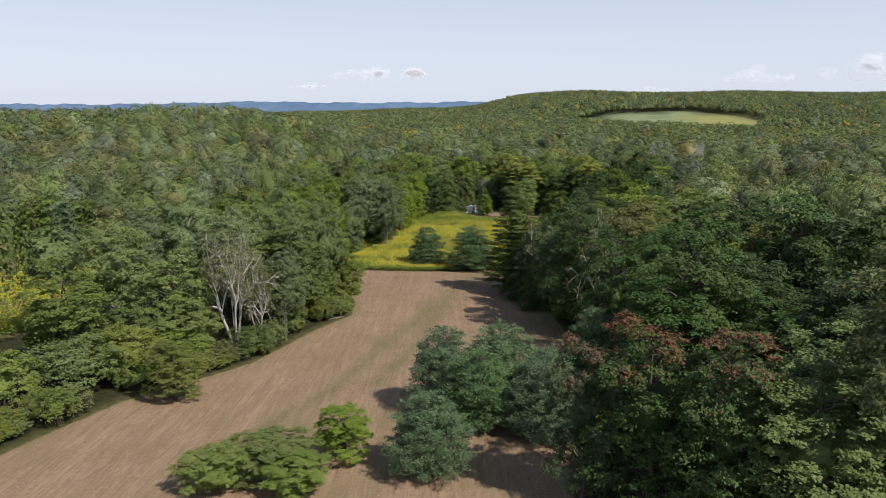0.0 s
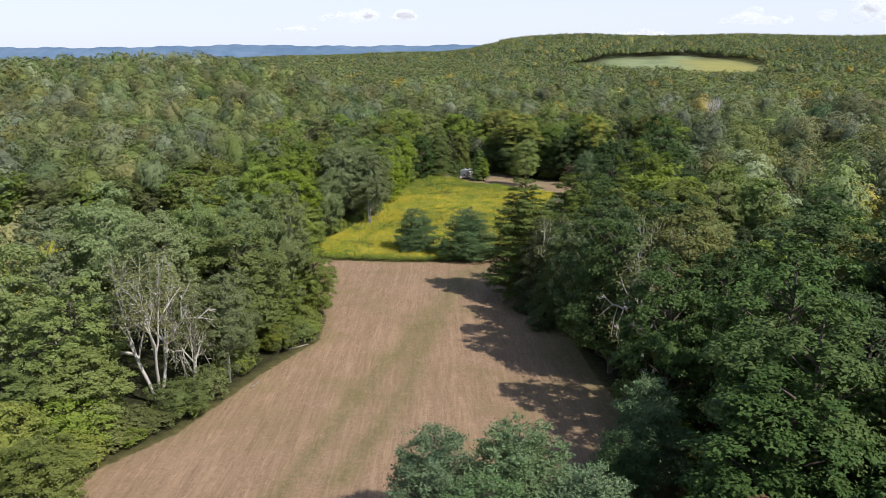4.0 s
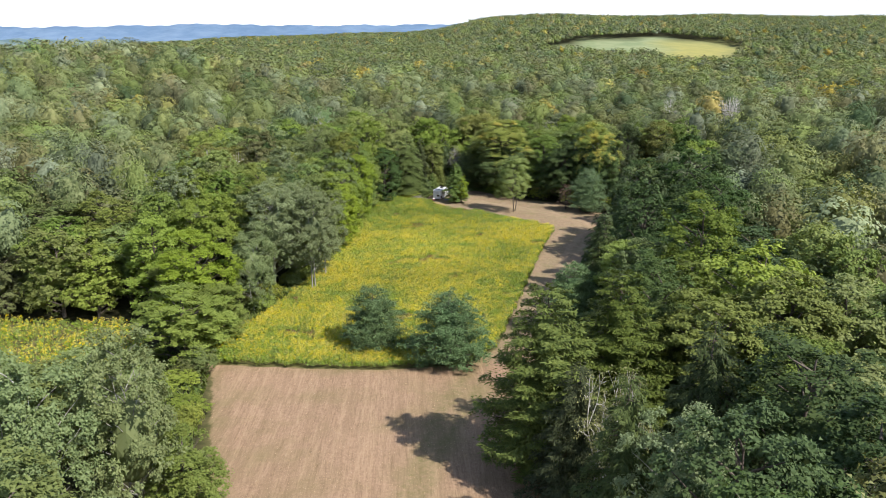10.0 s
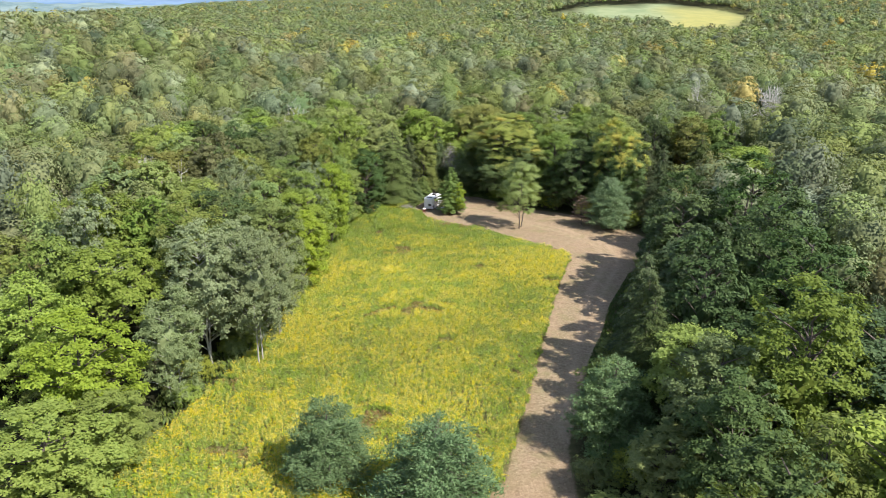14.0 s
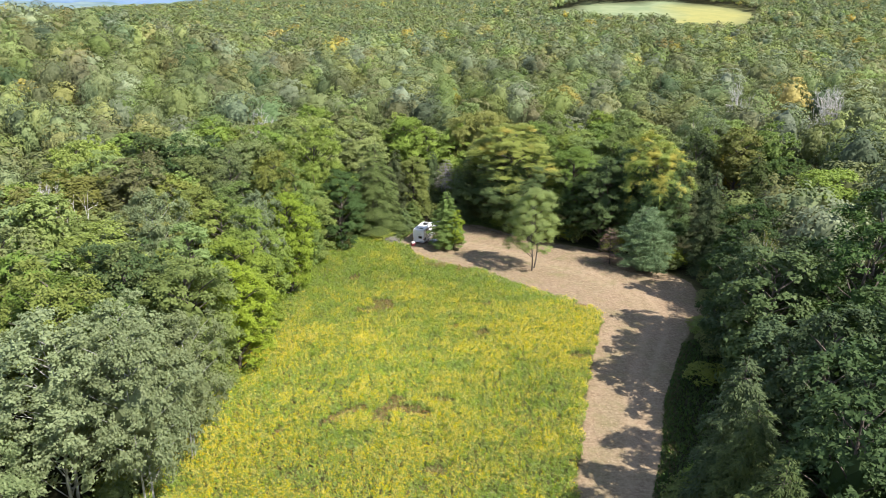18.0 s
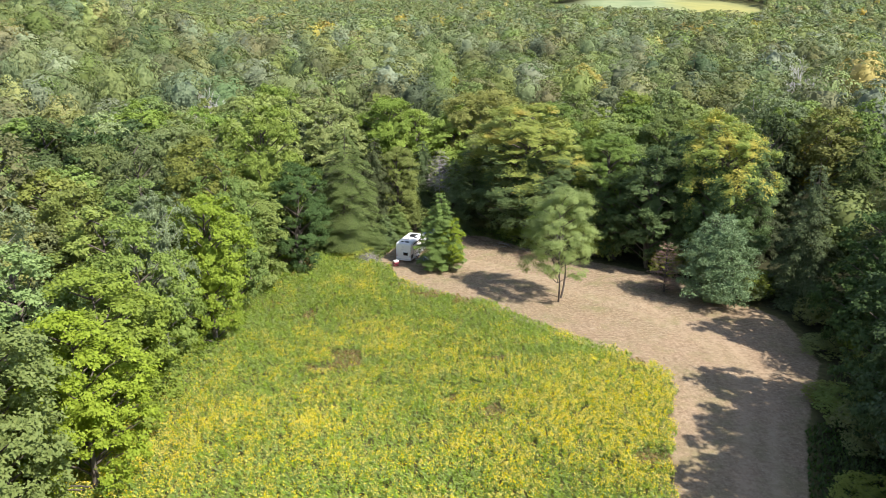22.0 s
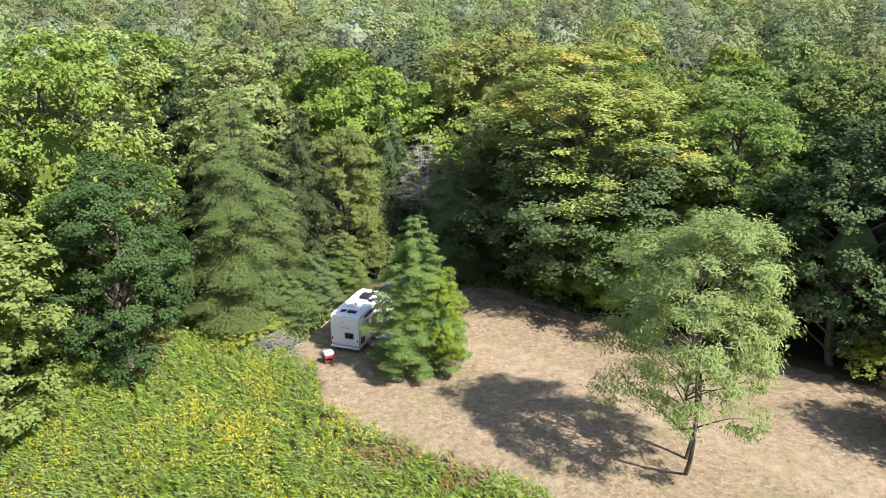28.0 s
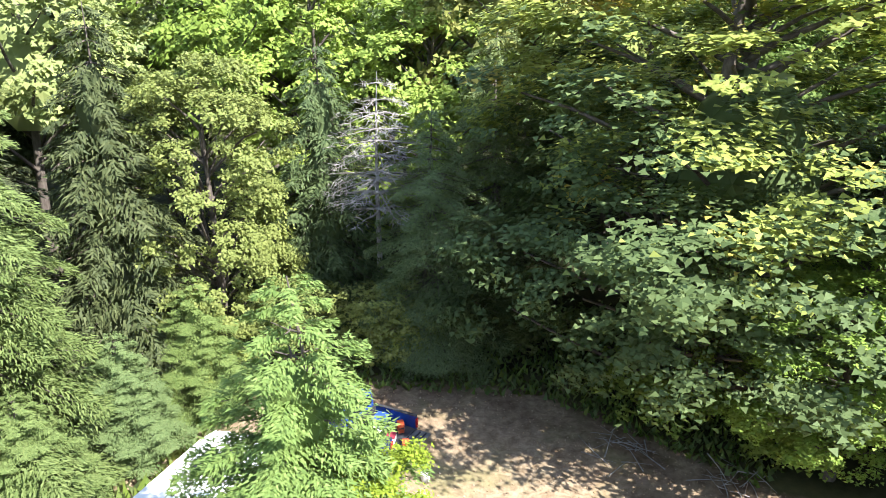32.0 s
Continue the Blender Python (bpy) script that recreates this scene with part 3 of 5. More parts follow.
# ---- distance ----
def make_backdrop(name, y, profile, base, haze_a, haze_b, label):
    """A far ridge, many kilometres off; its blues paint in the hazy air."""
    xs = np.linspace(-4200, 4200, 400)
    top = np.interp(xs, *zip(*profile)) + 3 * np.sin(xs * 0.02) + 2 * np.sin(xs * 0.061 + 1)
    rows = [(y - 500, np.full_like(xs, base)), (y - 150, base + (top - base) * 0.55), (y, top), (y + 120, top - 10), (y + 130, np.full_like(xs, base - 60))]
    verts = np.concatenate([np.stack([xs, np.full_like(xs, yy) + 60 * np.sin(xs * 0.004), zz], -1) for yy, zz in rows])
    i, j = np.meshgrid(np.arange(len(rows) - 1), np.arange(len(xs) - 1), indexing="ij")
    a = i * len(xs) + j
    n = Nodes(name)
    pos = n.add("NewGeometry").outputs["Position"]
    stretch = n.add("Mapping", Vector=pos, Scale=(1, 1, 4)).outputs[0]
    n.put(n.bsdf.inputs["Base Color"], n.mix(n.band(n.noise(0.006, 6, 0.7, stretch), 0.4, 0.62), haze_a, haze_b))
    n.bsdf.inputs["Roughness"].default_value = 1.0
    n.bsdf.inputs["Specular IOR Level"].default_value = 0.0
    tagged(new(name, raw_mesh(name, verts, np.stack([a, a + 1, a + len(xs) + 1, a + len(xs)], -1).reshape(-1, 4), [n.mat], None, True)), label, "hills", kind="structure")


# distance haze lies only in these bluish base colours
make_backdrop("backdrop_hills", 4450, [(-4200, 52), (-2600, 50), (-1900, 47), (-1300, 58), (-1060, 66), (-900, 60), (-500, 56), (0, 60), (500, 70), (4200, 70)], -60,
              (0.12, 0.19, 0.29), (0.165, 0.24, 0.34), "wooded hills on the horizon in painted blue haze")
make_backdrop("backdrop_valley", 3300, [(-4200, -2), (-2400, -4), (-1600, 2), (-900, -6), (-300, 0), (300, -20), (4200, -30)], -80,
              (0.12, 0.18, 0.19), (0.22, 0.28, 0.27), "wooded valley side with pale fields in painted blue-green haze")

# ---- things and parts ----
def part(name, mesh, material, parent, label=""):
    """Links a bmesh or a mesh as one object under a thing or a part."""
    if isinstance(mesh, bmesh.types.BMesh):
        me = bpy.data.meshes.new(name)
        mesh.to_mesh(me)
        mesh.free()
        mesh = me
    if material is not None:
        mesh.materials.append(material)
    ob = new(name, mesh)
    ob.parent = parent
    return tagged(ob, label) if label else ob


KINDS = {
    "maple": ("maple_tree", "tall green broadleaf tree in the wood", BARK),
    "edge": ("maple_tree", "green broadleaf tree leafed to the ground at the clearing's edge", BARK),
    "lime": ("maple_tree", "bright yellow-green young maple at the meadow's edge", BARK),
    "oak": ("oak_tree", "dark bluish-green oak with a dense crown", BARK),
    "olive": ("ash_tree", "tall olive-green broadleaf tree in the wood", BARK),
    "aspen": ("aspen_tree", "grey-green aspen with a pale slender trunk", PALE_BARK),
    "pine": ("pine_tree", "bushy blue-green white pine with tufted needles", BARK),
    "hemlock": ("hemlock_tree", "dark olive-green hemlock with drooping layered boughs", BARK),
    "spruce": ("cedar_tree", "bright green conical evergreen beside the trailer", BARK),
    "cedar": ("hemlock_tree", "olive-green hemlock with dense upswept sprays", BARK),
    "locust": ("locust_tree", "light green feathery locust with two slender trunks", BARK),
    "yellow": ("maple_tree", "large maple turning yellow on its upper limbs", BARK),
    "gold": ("maple_tree", "maple turning golden orange in the wood", BARK),
    "red": ("red_maple_tree", "maple with reddening leaves on its top", BARK),
    "shrub": ("shrub", "leafy green shrub at the wood's edge", BARK),
    "bare": ("dead_tree", "dead grey tree with bare forking limbs and few leaves", BLEACHED),
    "gray": ("dead_tree", "bare dead grey tree standing above the wood", BLEACHED),
    "deadhem": ("hemlock_tree", "half-dead hemlock with bare grey boughs", DEAD_WOOD),
    "brown": ("withered_shrub", "withered reddish-brown young evergreen", BARK),
}
QUALITY = {"fine": (22500, 0.142), "hi": (16500, 0.17), "mid": (7500, 0.245)}


def tree_shape(kind, quality, rng):
    """Wood and leaves of a kind of tree 20 m high and 5 m in radius (10 and 3 for shrubs)."""
    count, leaf = QUALITY[quality]
    if kind in ("maple", "olive", "gold"):
        return broadleaf(rng, low=0.3, count=int(count * 1.1), leaf=leaf, lobes=32)
    if kind in ("edge", "lime", "oak", "red"):
        return broadleaf(rng, low=0.03, count=int(count * (2.2 if quality == "fine" else 1.35)), leaf=leaf * (0.8 if quality == "fine" else 1), lobes=46, full=True, swell=0.95, inner=0.0 if quality == "fine" else 0.32)
    if kind == "yellow":
        return broadleaf(rng, low=0.02, count=int(count * 4.6), leaf=leaf * 0.66, lobes=70, full=True, inner=0.3, wide=0.66, droop=0.4, clump=0.17, swell=0.9, jitter=0.26, egg=0.15, pad=0.9, shoulder=2.4)
    if kind == "aspen":
        return broadleaf(rng, low=0.13, count=int(count * 1.55), leaf=leaf * 0.85, lobes=48, stems=2, sparse=0.08, jitter=0.45, full=True, girth=0.55, swell=0.9, egg=0.2, pad=1.0)
    if kind == "locust":
        return broadleaf(rng, low=0.2, count=int(count * 2.0), leaf=leaf * 1.15, swell=0.95, lobes=46, stems=2, sparse=0.2, droop=0.7, full=True, inner=0.0, girth=0.6, wide=0.26, clump=0.22, spread=0.2, egg=0.1, pad=0.8, jitter=0.26, shoulder=2.4)
    if kind == "shrub":
        return broadleaf(rng, H=10, R=5, low=0.03, count=int(count * 0.5), leaf=leaf, lobes=34, stems=3, sparse=0.1)
    if kind == "pine":
        return conifer(rng, R=5.4, low=0.04, count=int(count * 1.7), leaf=leaf * 1.2, up=0.28, droop=0.0, power=0.48, levels=30, tuft=0.3, inner=0.5)
    if kind == "hemlock":
        return conifer(rng, R=5.3, low=0.04, count=int(count * (6.0 if quality == "fine" else 1.7)), leaf=leaf * (0.76 if quality == "fine" else 1.45), droop=0.3, power=0.62, levels=26, wide=0.24, inner=0.0 if quality == "fine" else 0.42)
    if kind == "spruce":
        return conifer(rng, R=5.6, low=0.07, count=int(count * 5.0), leaf=leaf * 0.8, droop=0.1, up=0.14, power=0.7, levels=24, wide=0.32)
    if kind == "cedar":
        return conifer(rng, R=5.2, low=0.03, count=int(count * 2.2), leaf=leaf * 1.2, droop=0.0, up=0.3, power=0.5, levels=30, wide=0.34, slope=0.6)
    if kind == "deadhem":
        return conifer(rng, R=5.0, low=0.5, count=int(count * 0.16), leaf=leaf * 2.2, droop=0.12, power=0.6, levels=10, inner=0.0, wide=0.07)
    if kind == "brown":
        return conifer(rng, R=5.0, low=0.05, count=int(count * 0.4), leaf=leaf * 0.9, up=0.5, droop=0.0, power=0.5, levels=16, inner=0.0)
    if kind == "bare":
        return bare(rng, 20, 5, 3, 4, 5200, 0.15, 1.9, 0.6)
    return bare(rng, 20, 5, 3, 5, 0, 0.25, 2.2) if quality == "mid" else bare(rng, 20, 5, 1, 6, 0, 0.25, 0.8)


PROTOTYPES = {}
CROWN = {"edge": "maple", "deadhem": "twig", "bare": "olive", "gray": "olive"}


def plant(kind, x, y, h, r, quality="hi", label="", turn=None, group=""):
    """Sets a tree of a kind, height and radius at a place; the first of a variant is built, the others are copies."""
    rng = np.random.default_rng(abs(int(x * 37 + y * 101)))
    many = {"fine": 1, "hi": 3 if kind in ("edge", "maple", "aspen", "oak") else 2, "mid": 2}[quality]
    key = (kind, quality, int(rng.integers(0, many)))
    low, tall = (10.0 if kind == "shrub" else 20.0), h
    m = pose(x, y, float(height(x, y)) - 0.05, 0, 0, rng.uniform(0, 360) if turn is None else turn) @ Matrix.Diagonal((r / 5, r / 5, tall / low, 1))
    if key not in PROTOTYPES:
        name, text, bark = KINDS[kind]
        root = new(name)
        wood, leaves = tree_shape(kind, quality, np.random.default_rng(abs(hash_of(key))))
        v, f = joined(wood)
        part("trunk", raw_mesh("trunk", v, f, [bark], None, True), None, root)
        if leaves is not None:
            mats = [LEAF["hemdark" if kind == "hemlock" and quality != "fine" else CROWN.get(kind, kind)]]
            index = None
            n = len(leaves) // 3
            if kind in ("yellow", "red"):
                mid = leaves.reshape(-1, 3, 3).mean(1)
                lump = np.sin(mid[:, 0] * 0.9 + 1) * np.sin(mid[:, 1] * 1.1) * 4
                mats = [LEAF["oak" if kind == "red" else "green"], LEAF["yellow" if kind == "yellow" else "red"], LEAF["gold"]]
                index = (mid[:, 2] + lump * (1 if kind == "yellow" else 0.5) + rng.normal(0, 1.5, n) > (12.5 if kind == "yellow" else 17.6)).astype(int)
                if kind == "yellow":
                    tuft = np.sin(mid[:, 0] * 1.3 + 2) * np.sin(mid[:, 1] * 1.5 + 1) * np.sin(mid[:, 2] * 0.9)
                    index[(index == 1) & (tuft + rng.normal(0, 0.12, n) > (0.5 if quality == "fine" else 0.1))] = 2
            part("crown", raw_mesh("crown", leaves, blades(n), mats, index), None, root)
        tagged(root, label or text, "shrub" if kind in ("shrub", "brown") else "tree", group)
        root.matrix_basis = m
        PROTOTYPES[key] = (root, Matrix.Diagonal((5 / r, 5 / r, low / tall, 1)))
        return root
    root, undo = PROTOTYPES[key]
    ob = copy_thing(root, m @ undo)
    return tagged(ob, label or KINDS[kind][1], "shrub" if kind in ("shrub", "brown") else "tree", group)


def hash_of(key):
    return sum(ord(c) * (i + 3) * 7919 for i, c in enumerate(key[0] + key[1])) + key[2] * 104729



# kind, x, y, height, radius, quality: the trees that stand out
TREES = [
    # by the trailer and round the far end of the clearing
    ("spruce", 15.7, 293.6, 13.4, 3.7, "fine"), ("locust", 30.4, 280.6, 15.6, 4.5, "fine"), ("pine", 50.5, 278, 13.5, 4.8, "hi"),
    ("brown", 45.5, 282.5, 8.0, 2.6, "hi"), ("hemlock", 1.8, 304, 22, 6.2, "fine"), ("edge", -12, 311, 25, 6.5, "hi"), ("oak", -4.5, 294, 17, 4.6, "fine"), ("lime", -9.5, 298, 25.5, 5.2, "hi"), ("lime", -11, 287, 16, 5.0, "hi"),
    ("edge", 9.5, 313, 16, 3.8, "fine"), ("hemlock", 6, 311, 19, 4.0, "hi"), ("maple", 8, 327, 22, 5.0, "hi"), ("hemlock", 19.5, 314.5, 14, 4.0, "fine"), ("deadhem", 17.0, 316.2, 15.5, 3.8, "hi"), ("hemlock", 23, 319, 18, 4.4, "fine"), ("hemlock", 14, 318, 17, 4.0, "hi"), ("edge", 20, 326, 19, 5.0, "hi"), ("edge", 13, 326, 20, 4.6, "hi"), ("shrub", 17, 313.5, 4, 2.4, "hi"), ("shrub", 12.5, 313, 4.5, 2.2, "hi"), ("spruce", 9.5, 309, 7, 2.2, "hi"), ("spruce", 7.5, 305.5, 6, 2.2, "hi"), ("spruce", 5.5, 302, 5.5, 2.2, "hi"), ("lime", 17.2, 292.9, 8.4, 2.0, "fine"),
    ("yellow", 31, 308.4, 22.5, 9.4, "fine"), ("olive", 25, 327, 23, 6.0, "hi"), ("edge", 43, 305, 20, 5.6, "fine"), ("edge", 34, 303.5, 10, 3.8, "fine"), ("oak", 43, 298, 14, 4.2, "hi"), ("oak", 46.5, 293, 18, 4.8, "hi"), ("oak", 51, 298, 20, 5.5, "hi"), ("yellow", 55, 289.5, 24.5, 6.6, "hi"),
    ("gold", 56.5, 380, 21, 4.6, "hi"), ("maple", 55, 312, 21, 5.0, "hi"), ("hemlock", 64, 297, 21, 4.5, "hi"), ("hemlock", 76, 292, 22, 6.0, "hi"), ("maple", 76, 266, 21, 6.0, "hi"),
    ("hemlock", 62, 278, 21, 4.6, "hi"), ("hemlock", 66, 268, 20, 4.6, "hi"), ("bare", 52.5, 240, 17.5, 3.0, "hi"), ("aspen", 51.5, 239, 17.5, 2.8, "hi"), ("gray", 98.4, 351, 24, 6.4, "mid"), ("gray", 111, 328.5, 24.5, 6.4, "mid"),
    # west side of the meadow
    ("lime", -15, 247, 17, 5.0, "hi"), ("aspen", -14.5, 263, 20, 3.2, "hi"), ("lime", -11, 268, 19, 4.2, "hi"), ("lime", -14, 255, 19, 4.0, "hi"), ("olive", -15, 282, 22, 4.6, "hi"),
    ("edge", -11, 278, 20, 4.2, "hi"), ("lime", -14, 240, 16, 4.2, "hi"), ("maple", -31, 243, 18, 6.0, "hi"), ("aspen", -26.5, 252, 23, 4.4, "hi"), ("edge", -20.5, 246, 19.5, 4.6, "hi"), ("aspen", -20, 219, 19, 4.6, "hi"), ("aspen", -14.5, 220, 18, 3.6, "hi"), ("aspen", -23, 211, 21, 5.5, "hi"),
    ("aspen", -16, 210, 21, 4.4, "hi"), ("aspen", -24, 199, 15, 3.8, "hi"), ("lime", -17, 232, 20, 5.0, "hi"), ("lime", -31, 190, 17, 5.2, "hi"), ("lime", -30, 178.5, 11.5, 5.4, "hi"), ("edge", -40, 200, 18, 5.0, "hi"),
    ("lime", -27, 185, 10, 3.8, "hi"), ("maple", -34, 208, 19, 5.5, "hi"), ("olive", -46, 277, 20, 7.0, "hi"),
    # grove west of the hayfield
    ("aspen", -26, 127, 20.4, 4.3, "hi"), ("aspen", -21, 133, 19.8, 3.8, "hi"), ("aspen", -35, 139, 16.5, 5.0, "hi"), ("edge", -17.5, 134, 10.5, 3.3, "hi"), ("aspen", -41, 121, 20.9, 5.6, "hi"), ("aspen", -28, 146, 14.0, 4.6, "hi"),
    ("aspen", -23, 108, 13.8, 3.0, "hi"), ("aspen", -46, 104, 18.7, 5.5, "hi"), ("edge", -46, 90, 14, 4.8, "hi"), ("edge", -36, 100, 14, 4.6, "hi"), ("bare", -29, 102, 17.5, 5.6, "hi"), ("aspen", -32, 114, 19.8, 4.5, "hi"),
    ("aspen", -50, 137, 16.0, 6.0, "hi"), ("aspen", -33, 154, 11, 4.2, "hi"), ("aspen", -47, 118, 18.7, 4.6, "hi"), ("aspen", -43, 152, 11, 4.6, "hi"), ("bare", -26, 104, 12, 3.4, "hi"), ("aspen", -30, 122, 19.8, 4.0, "hi"),
    ("edge", -29.7, 80, 7.4, 3.0, "hi"), ("shrub", -42, 82, 6, 4.6, "hi"), ("shrub", -47, 76, 6, 4.4, "hi"), ("shrub", -37, 86, 7, 4.0, "hi"), ("shrub", -26, 99, 4, 2.6, "hi"), ("shrub", -18, 126, 3.5, 2.4, "hi"), ("shrub", -20, 118, 3.5, 2.2, "hi"),
    ("shrub", -52, 68, 5, 4.0, "hi"), ("shrub", -33, 92, 5, 3.2, "hi"), ("shrub", -54, 78, 5.5, 4.2, "hi"), ("edge", -24, 113, 9, 3.0, "hi"), ("edge", -33, 95, 9, 3.6, "hi"), ("edge", -20.5, 124, 7, 2.7, "hi"), ("edge", -40, 92, 8, 3.6, "hi"), ("edge", -50, 96, 8, 3.6, "hi"),
    # near end: pines, bushes and the reddening maple
    ("pine", 0.1, 76, 10, 3.9, "hi"), ("pine", 6, 76, 10.6, 4.5, "hi"), ("pine", 10.5, 72, 9, 3.8, "hi"), ("pine", -1.3, 60.5, 8.2, 3.8, "hi"), ("pine", 3.5, 71, 9, 3.8, "hi"), ("pine", 9.5, 68, 8.5, 3.6, "hi"), ("gray", -27, 346, 21, 5.0, "mid"), ("bare", -42, 262, 20, 4.8, "hi"), ("gray", -50, 270, 20, 4.4, "mid"), ("pine", 17.4, 84.5, 10.4, 3.4, "hi"), ("pine", 14.2, 80, 7.5, 2.8, "hi"),
    ("lime", -9, 63.5, 5.2, 2.5, "hi"), ("lime", -14.2, 58.5, 4.6, 3.0, "hi"), ("lime", -18, 56.5, 3.8, 2.6, "hi"), ("lime", -11.5, 56, 3.6, 2.4, "hi"), ("red", 15.6, 54, 15.3, 4.4, "hi"), ("red", 11, 55.8, 13.6, 2.8, "hi"), ("red", 19.8, 50, 15.6, 3.8, "hi"), ("edge", 24.5, 47, 14, 4.8, "hi"), ("oak", 24, 60, 10.5, 4.6, "hi"), ("edge", 30, 55, 14, 4.6, "hi"),
    ("oak", 30, 66, 12, 5.0, "hi"), ("edge", 22, 52, 9.5, 4.0, "hi"), ("oak", 34, 74, 15, 5.0, "hi"), ("oak", 36, 86, 17, 5.0, "hi"), ("edge", 30, 92, 16, 4.4, "hi"),
    # east side of the hayfield
    ("olive", 28, 108, 20, 5.2, "hi"), ("bare", 23.2, 104.5, 19, 5.0, "hi"), ("aspen", 24.5, 107, 18, 4.2, "hi"), ("oak", 20.5, 117, 21, 4.4, "hi"), ("oak", 32, 130, 20, 6.0, "hi"), ("oak", 20.5, 110, 20, 4.8, "hi"), ("oak", 29.5, 101, 18.5, 4.4, "hi"), ("hemlock", 17.5, 129, 19.5, 4.6, "hi"), ("oak", 37, 103, 20, 6.0, "hi"), ("oak", 22, 95, 17.5, 4.3, "hi"),
    ("cedar", 14.0, 144.5, 22.0, 6.4, "hi"), ("hemlock", 15.8, 138, 16.5, 4.6, "hi"), ("cedar", 22.3, 148.5, 22.5, 6.0, "hi"), ("cedar", 33, 158.5, 21.5, 5.6, "hi"), ("cedar", 28, 152, 18, 4.6, "hi"), ("edge", 46.5, 150.5, 19.5, 5.5, "hi"), ("maple", 40, 149, 19, 6.0, "hi"), ("bare", 18, 134.5, 15, 3.2, "hi"),
    ("aspen", 20, 124.5, 16.5, 3.4, "hi"), ("oak", 31, 120, 17, 5.0, "hi"), ("oak", 28.5, 155, 19, 4.6, "hi"), ("oak", 51, 180, 19, 7.0, "hi"), ("pine", 26.5, 186, 12.5, 4.6, "hi"), ("oak", 42, 189, 15.5, 6.0, "hi"), ("edge", 41.5, 177, 23.5, 6.0, "hi"),
    ("oak", 54, 210, 24, 6.0, "hi"), ("oak", 58, 226, 25, 6.5, "hi"), ("oak", 52, 197, 23.5, 6.0, "hi"), ("oak", 50, 233, 19, 4.8, "hi"), ("oak", 60, 243, 17, 5.0, "hi"), ("oak", 43, 203, 13.5, 4.8, "hi"), ("oak", 33, 171, 17, 4.4, "hi"), ("edge", 34, 178, 18, 4.6, "hi"),
    ("oak", 53.5, 246, 18, 4.6, "hi"), ("oak", 60.5, 260, 19, 4.8, "hi"), ("oak", 50, 239, 17, 4.0, "hi"), ("shrub", 27.5, 180, 4, 2.4, "hi"), ("edge", 29, 176, 9, 3.4, "hi"), ("edge", -36, 197, 11, 4.0, "hi"), ("edge", -47, 206, 14, 4.8, "mid"), ("edge", -54, 205, 14, 4.8, "mid"), ("edge", -51, 214, 16, 5.0, "mid"), ("edge", -60, 212, 15, 5.0, "mid"), ("edge", -58, 224, 17, 5.0, "mid"), ("edge", -66, 222, 16, 5.0, "mid"), ("shrub", -32, 184, 5, 3.0, "hi"),
    # by the meadow's south end
    ("pine", -4.0, 181.5, 11.0, 4.5, "hi"), ("pine", 6.8, 175.5, 12.0, 5.6, "hi"),
]
for kind, x, y, h, r, quality in TREES:
    plant(kind, x, y, h, r, quality)

# ---- the wood: single trees near the clearing, then the mass of it ----
TAKEN = np.array([(t[1], t[2], 1.5 if t[0] in ("gray", "bare") else t[4]) for t in TREES])
wood_rng = np.random.default_rng(21)


def free(x, y, need):
    return np.min(np.hypot(TAKEN[:, 0] - x, TAKEN[:, 1] - y) - TAKEN[:, 2] * 0.75) > need


def clear_of_fields(x, y, gap):
    return min(float(outside(p, np.array(x), np.array(y))) for p in (MOWN, MEADOW, LEFT_FIELD, FAR_FIELD, PALE_FIELD)) > gap


def outside_all(pts):
    """Distance of many spots to the nearest field."""
    return np.minimum.reduce([outside(f, pts[:, 0], pts[:, 1]) for f in (MOWN, MEADOW, LEFT_FIELD, FAR_FIELD, PALE_FIELD)])


def jittered(x0, x1, y0, y1, step, rng):
    xs, ys = np.meshgrid(np.arange(x0, x1, step), np.arange(y0, y1, step * 0.9))
    xs = xs + (np.arange(xs.shape[0]) % 2)[:, None] * step / 2
    pts = np.stack([xs.ravel(), ys.ravel()], -1)
    return pts + rng.uniform(-0.42, 0.42, pts.shape) * step


def pick_kind(x, y, rng, edge):
    patch = noise.noise(Vector((x * 0.016, y * 0.016, 3.0)))
    u = rng.uniform()
    if x > 28 and 186 < y < 300 and u > 0.1:
        return "oak" if u > 0.45 else "hemlock"
    if x > 14 and (195 < y < 262 or y < 120) and u > 0.45:
        return "oak"
    if patch > 0.25 and u < 0.38:
        return "pine" if x < -30 else "hemlock"
    if patch < -0.3 and u < 0.45 and (x < 15 or y > 320):
        return "aspen"
    if u < 0.07:
        return "hemlock"
    if u < 0.12:
        return "pine"
    if u < 0.2:
        return "olive"
    if u < 0.27:
        return "oak"
    if u < 0.285 and y > 300:
        return "gold"
    if u < 0.31:
        return "aspen" if x < 15 or y > 320 else "oak"
    return "edge" if edge else "maple"


def closeness(x, y):
    """How near the path of the flight a spot is seen from."""
    return max(abs(x - 5) * 1.5, 38.0) if y < 290 else math.hypot(x - 16, y - 280)


spots = jittered(-66, 84, 46, 352, 8.3, wood_rng)
gaps = outside_all(spots)
for (x, y), gap in zip(spots, gaps):
    if (-62 < x < -26 and 147 < y < 177) or closeness(x, y) > 84 or gap < (6.0 if x > 20 and 185 < y < 262 else 4.0) or not free(x, y, 2.6):
        continue
    edge = gap < 11.0
    kind = pick_kind(x, y, wood_rng, edge)
    plant(kind, x, y, wood_rng.uniform(14.5, 22.5), wood_rng.uniform(3.8, 5.6), "hi" if closeness(x, y) < 52 else "mid", group=KINDS[kind][0].replace("_", " ") + "s of the wood")

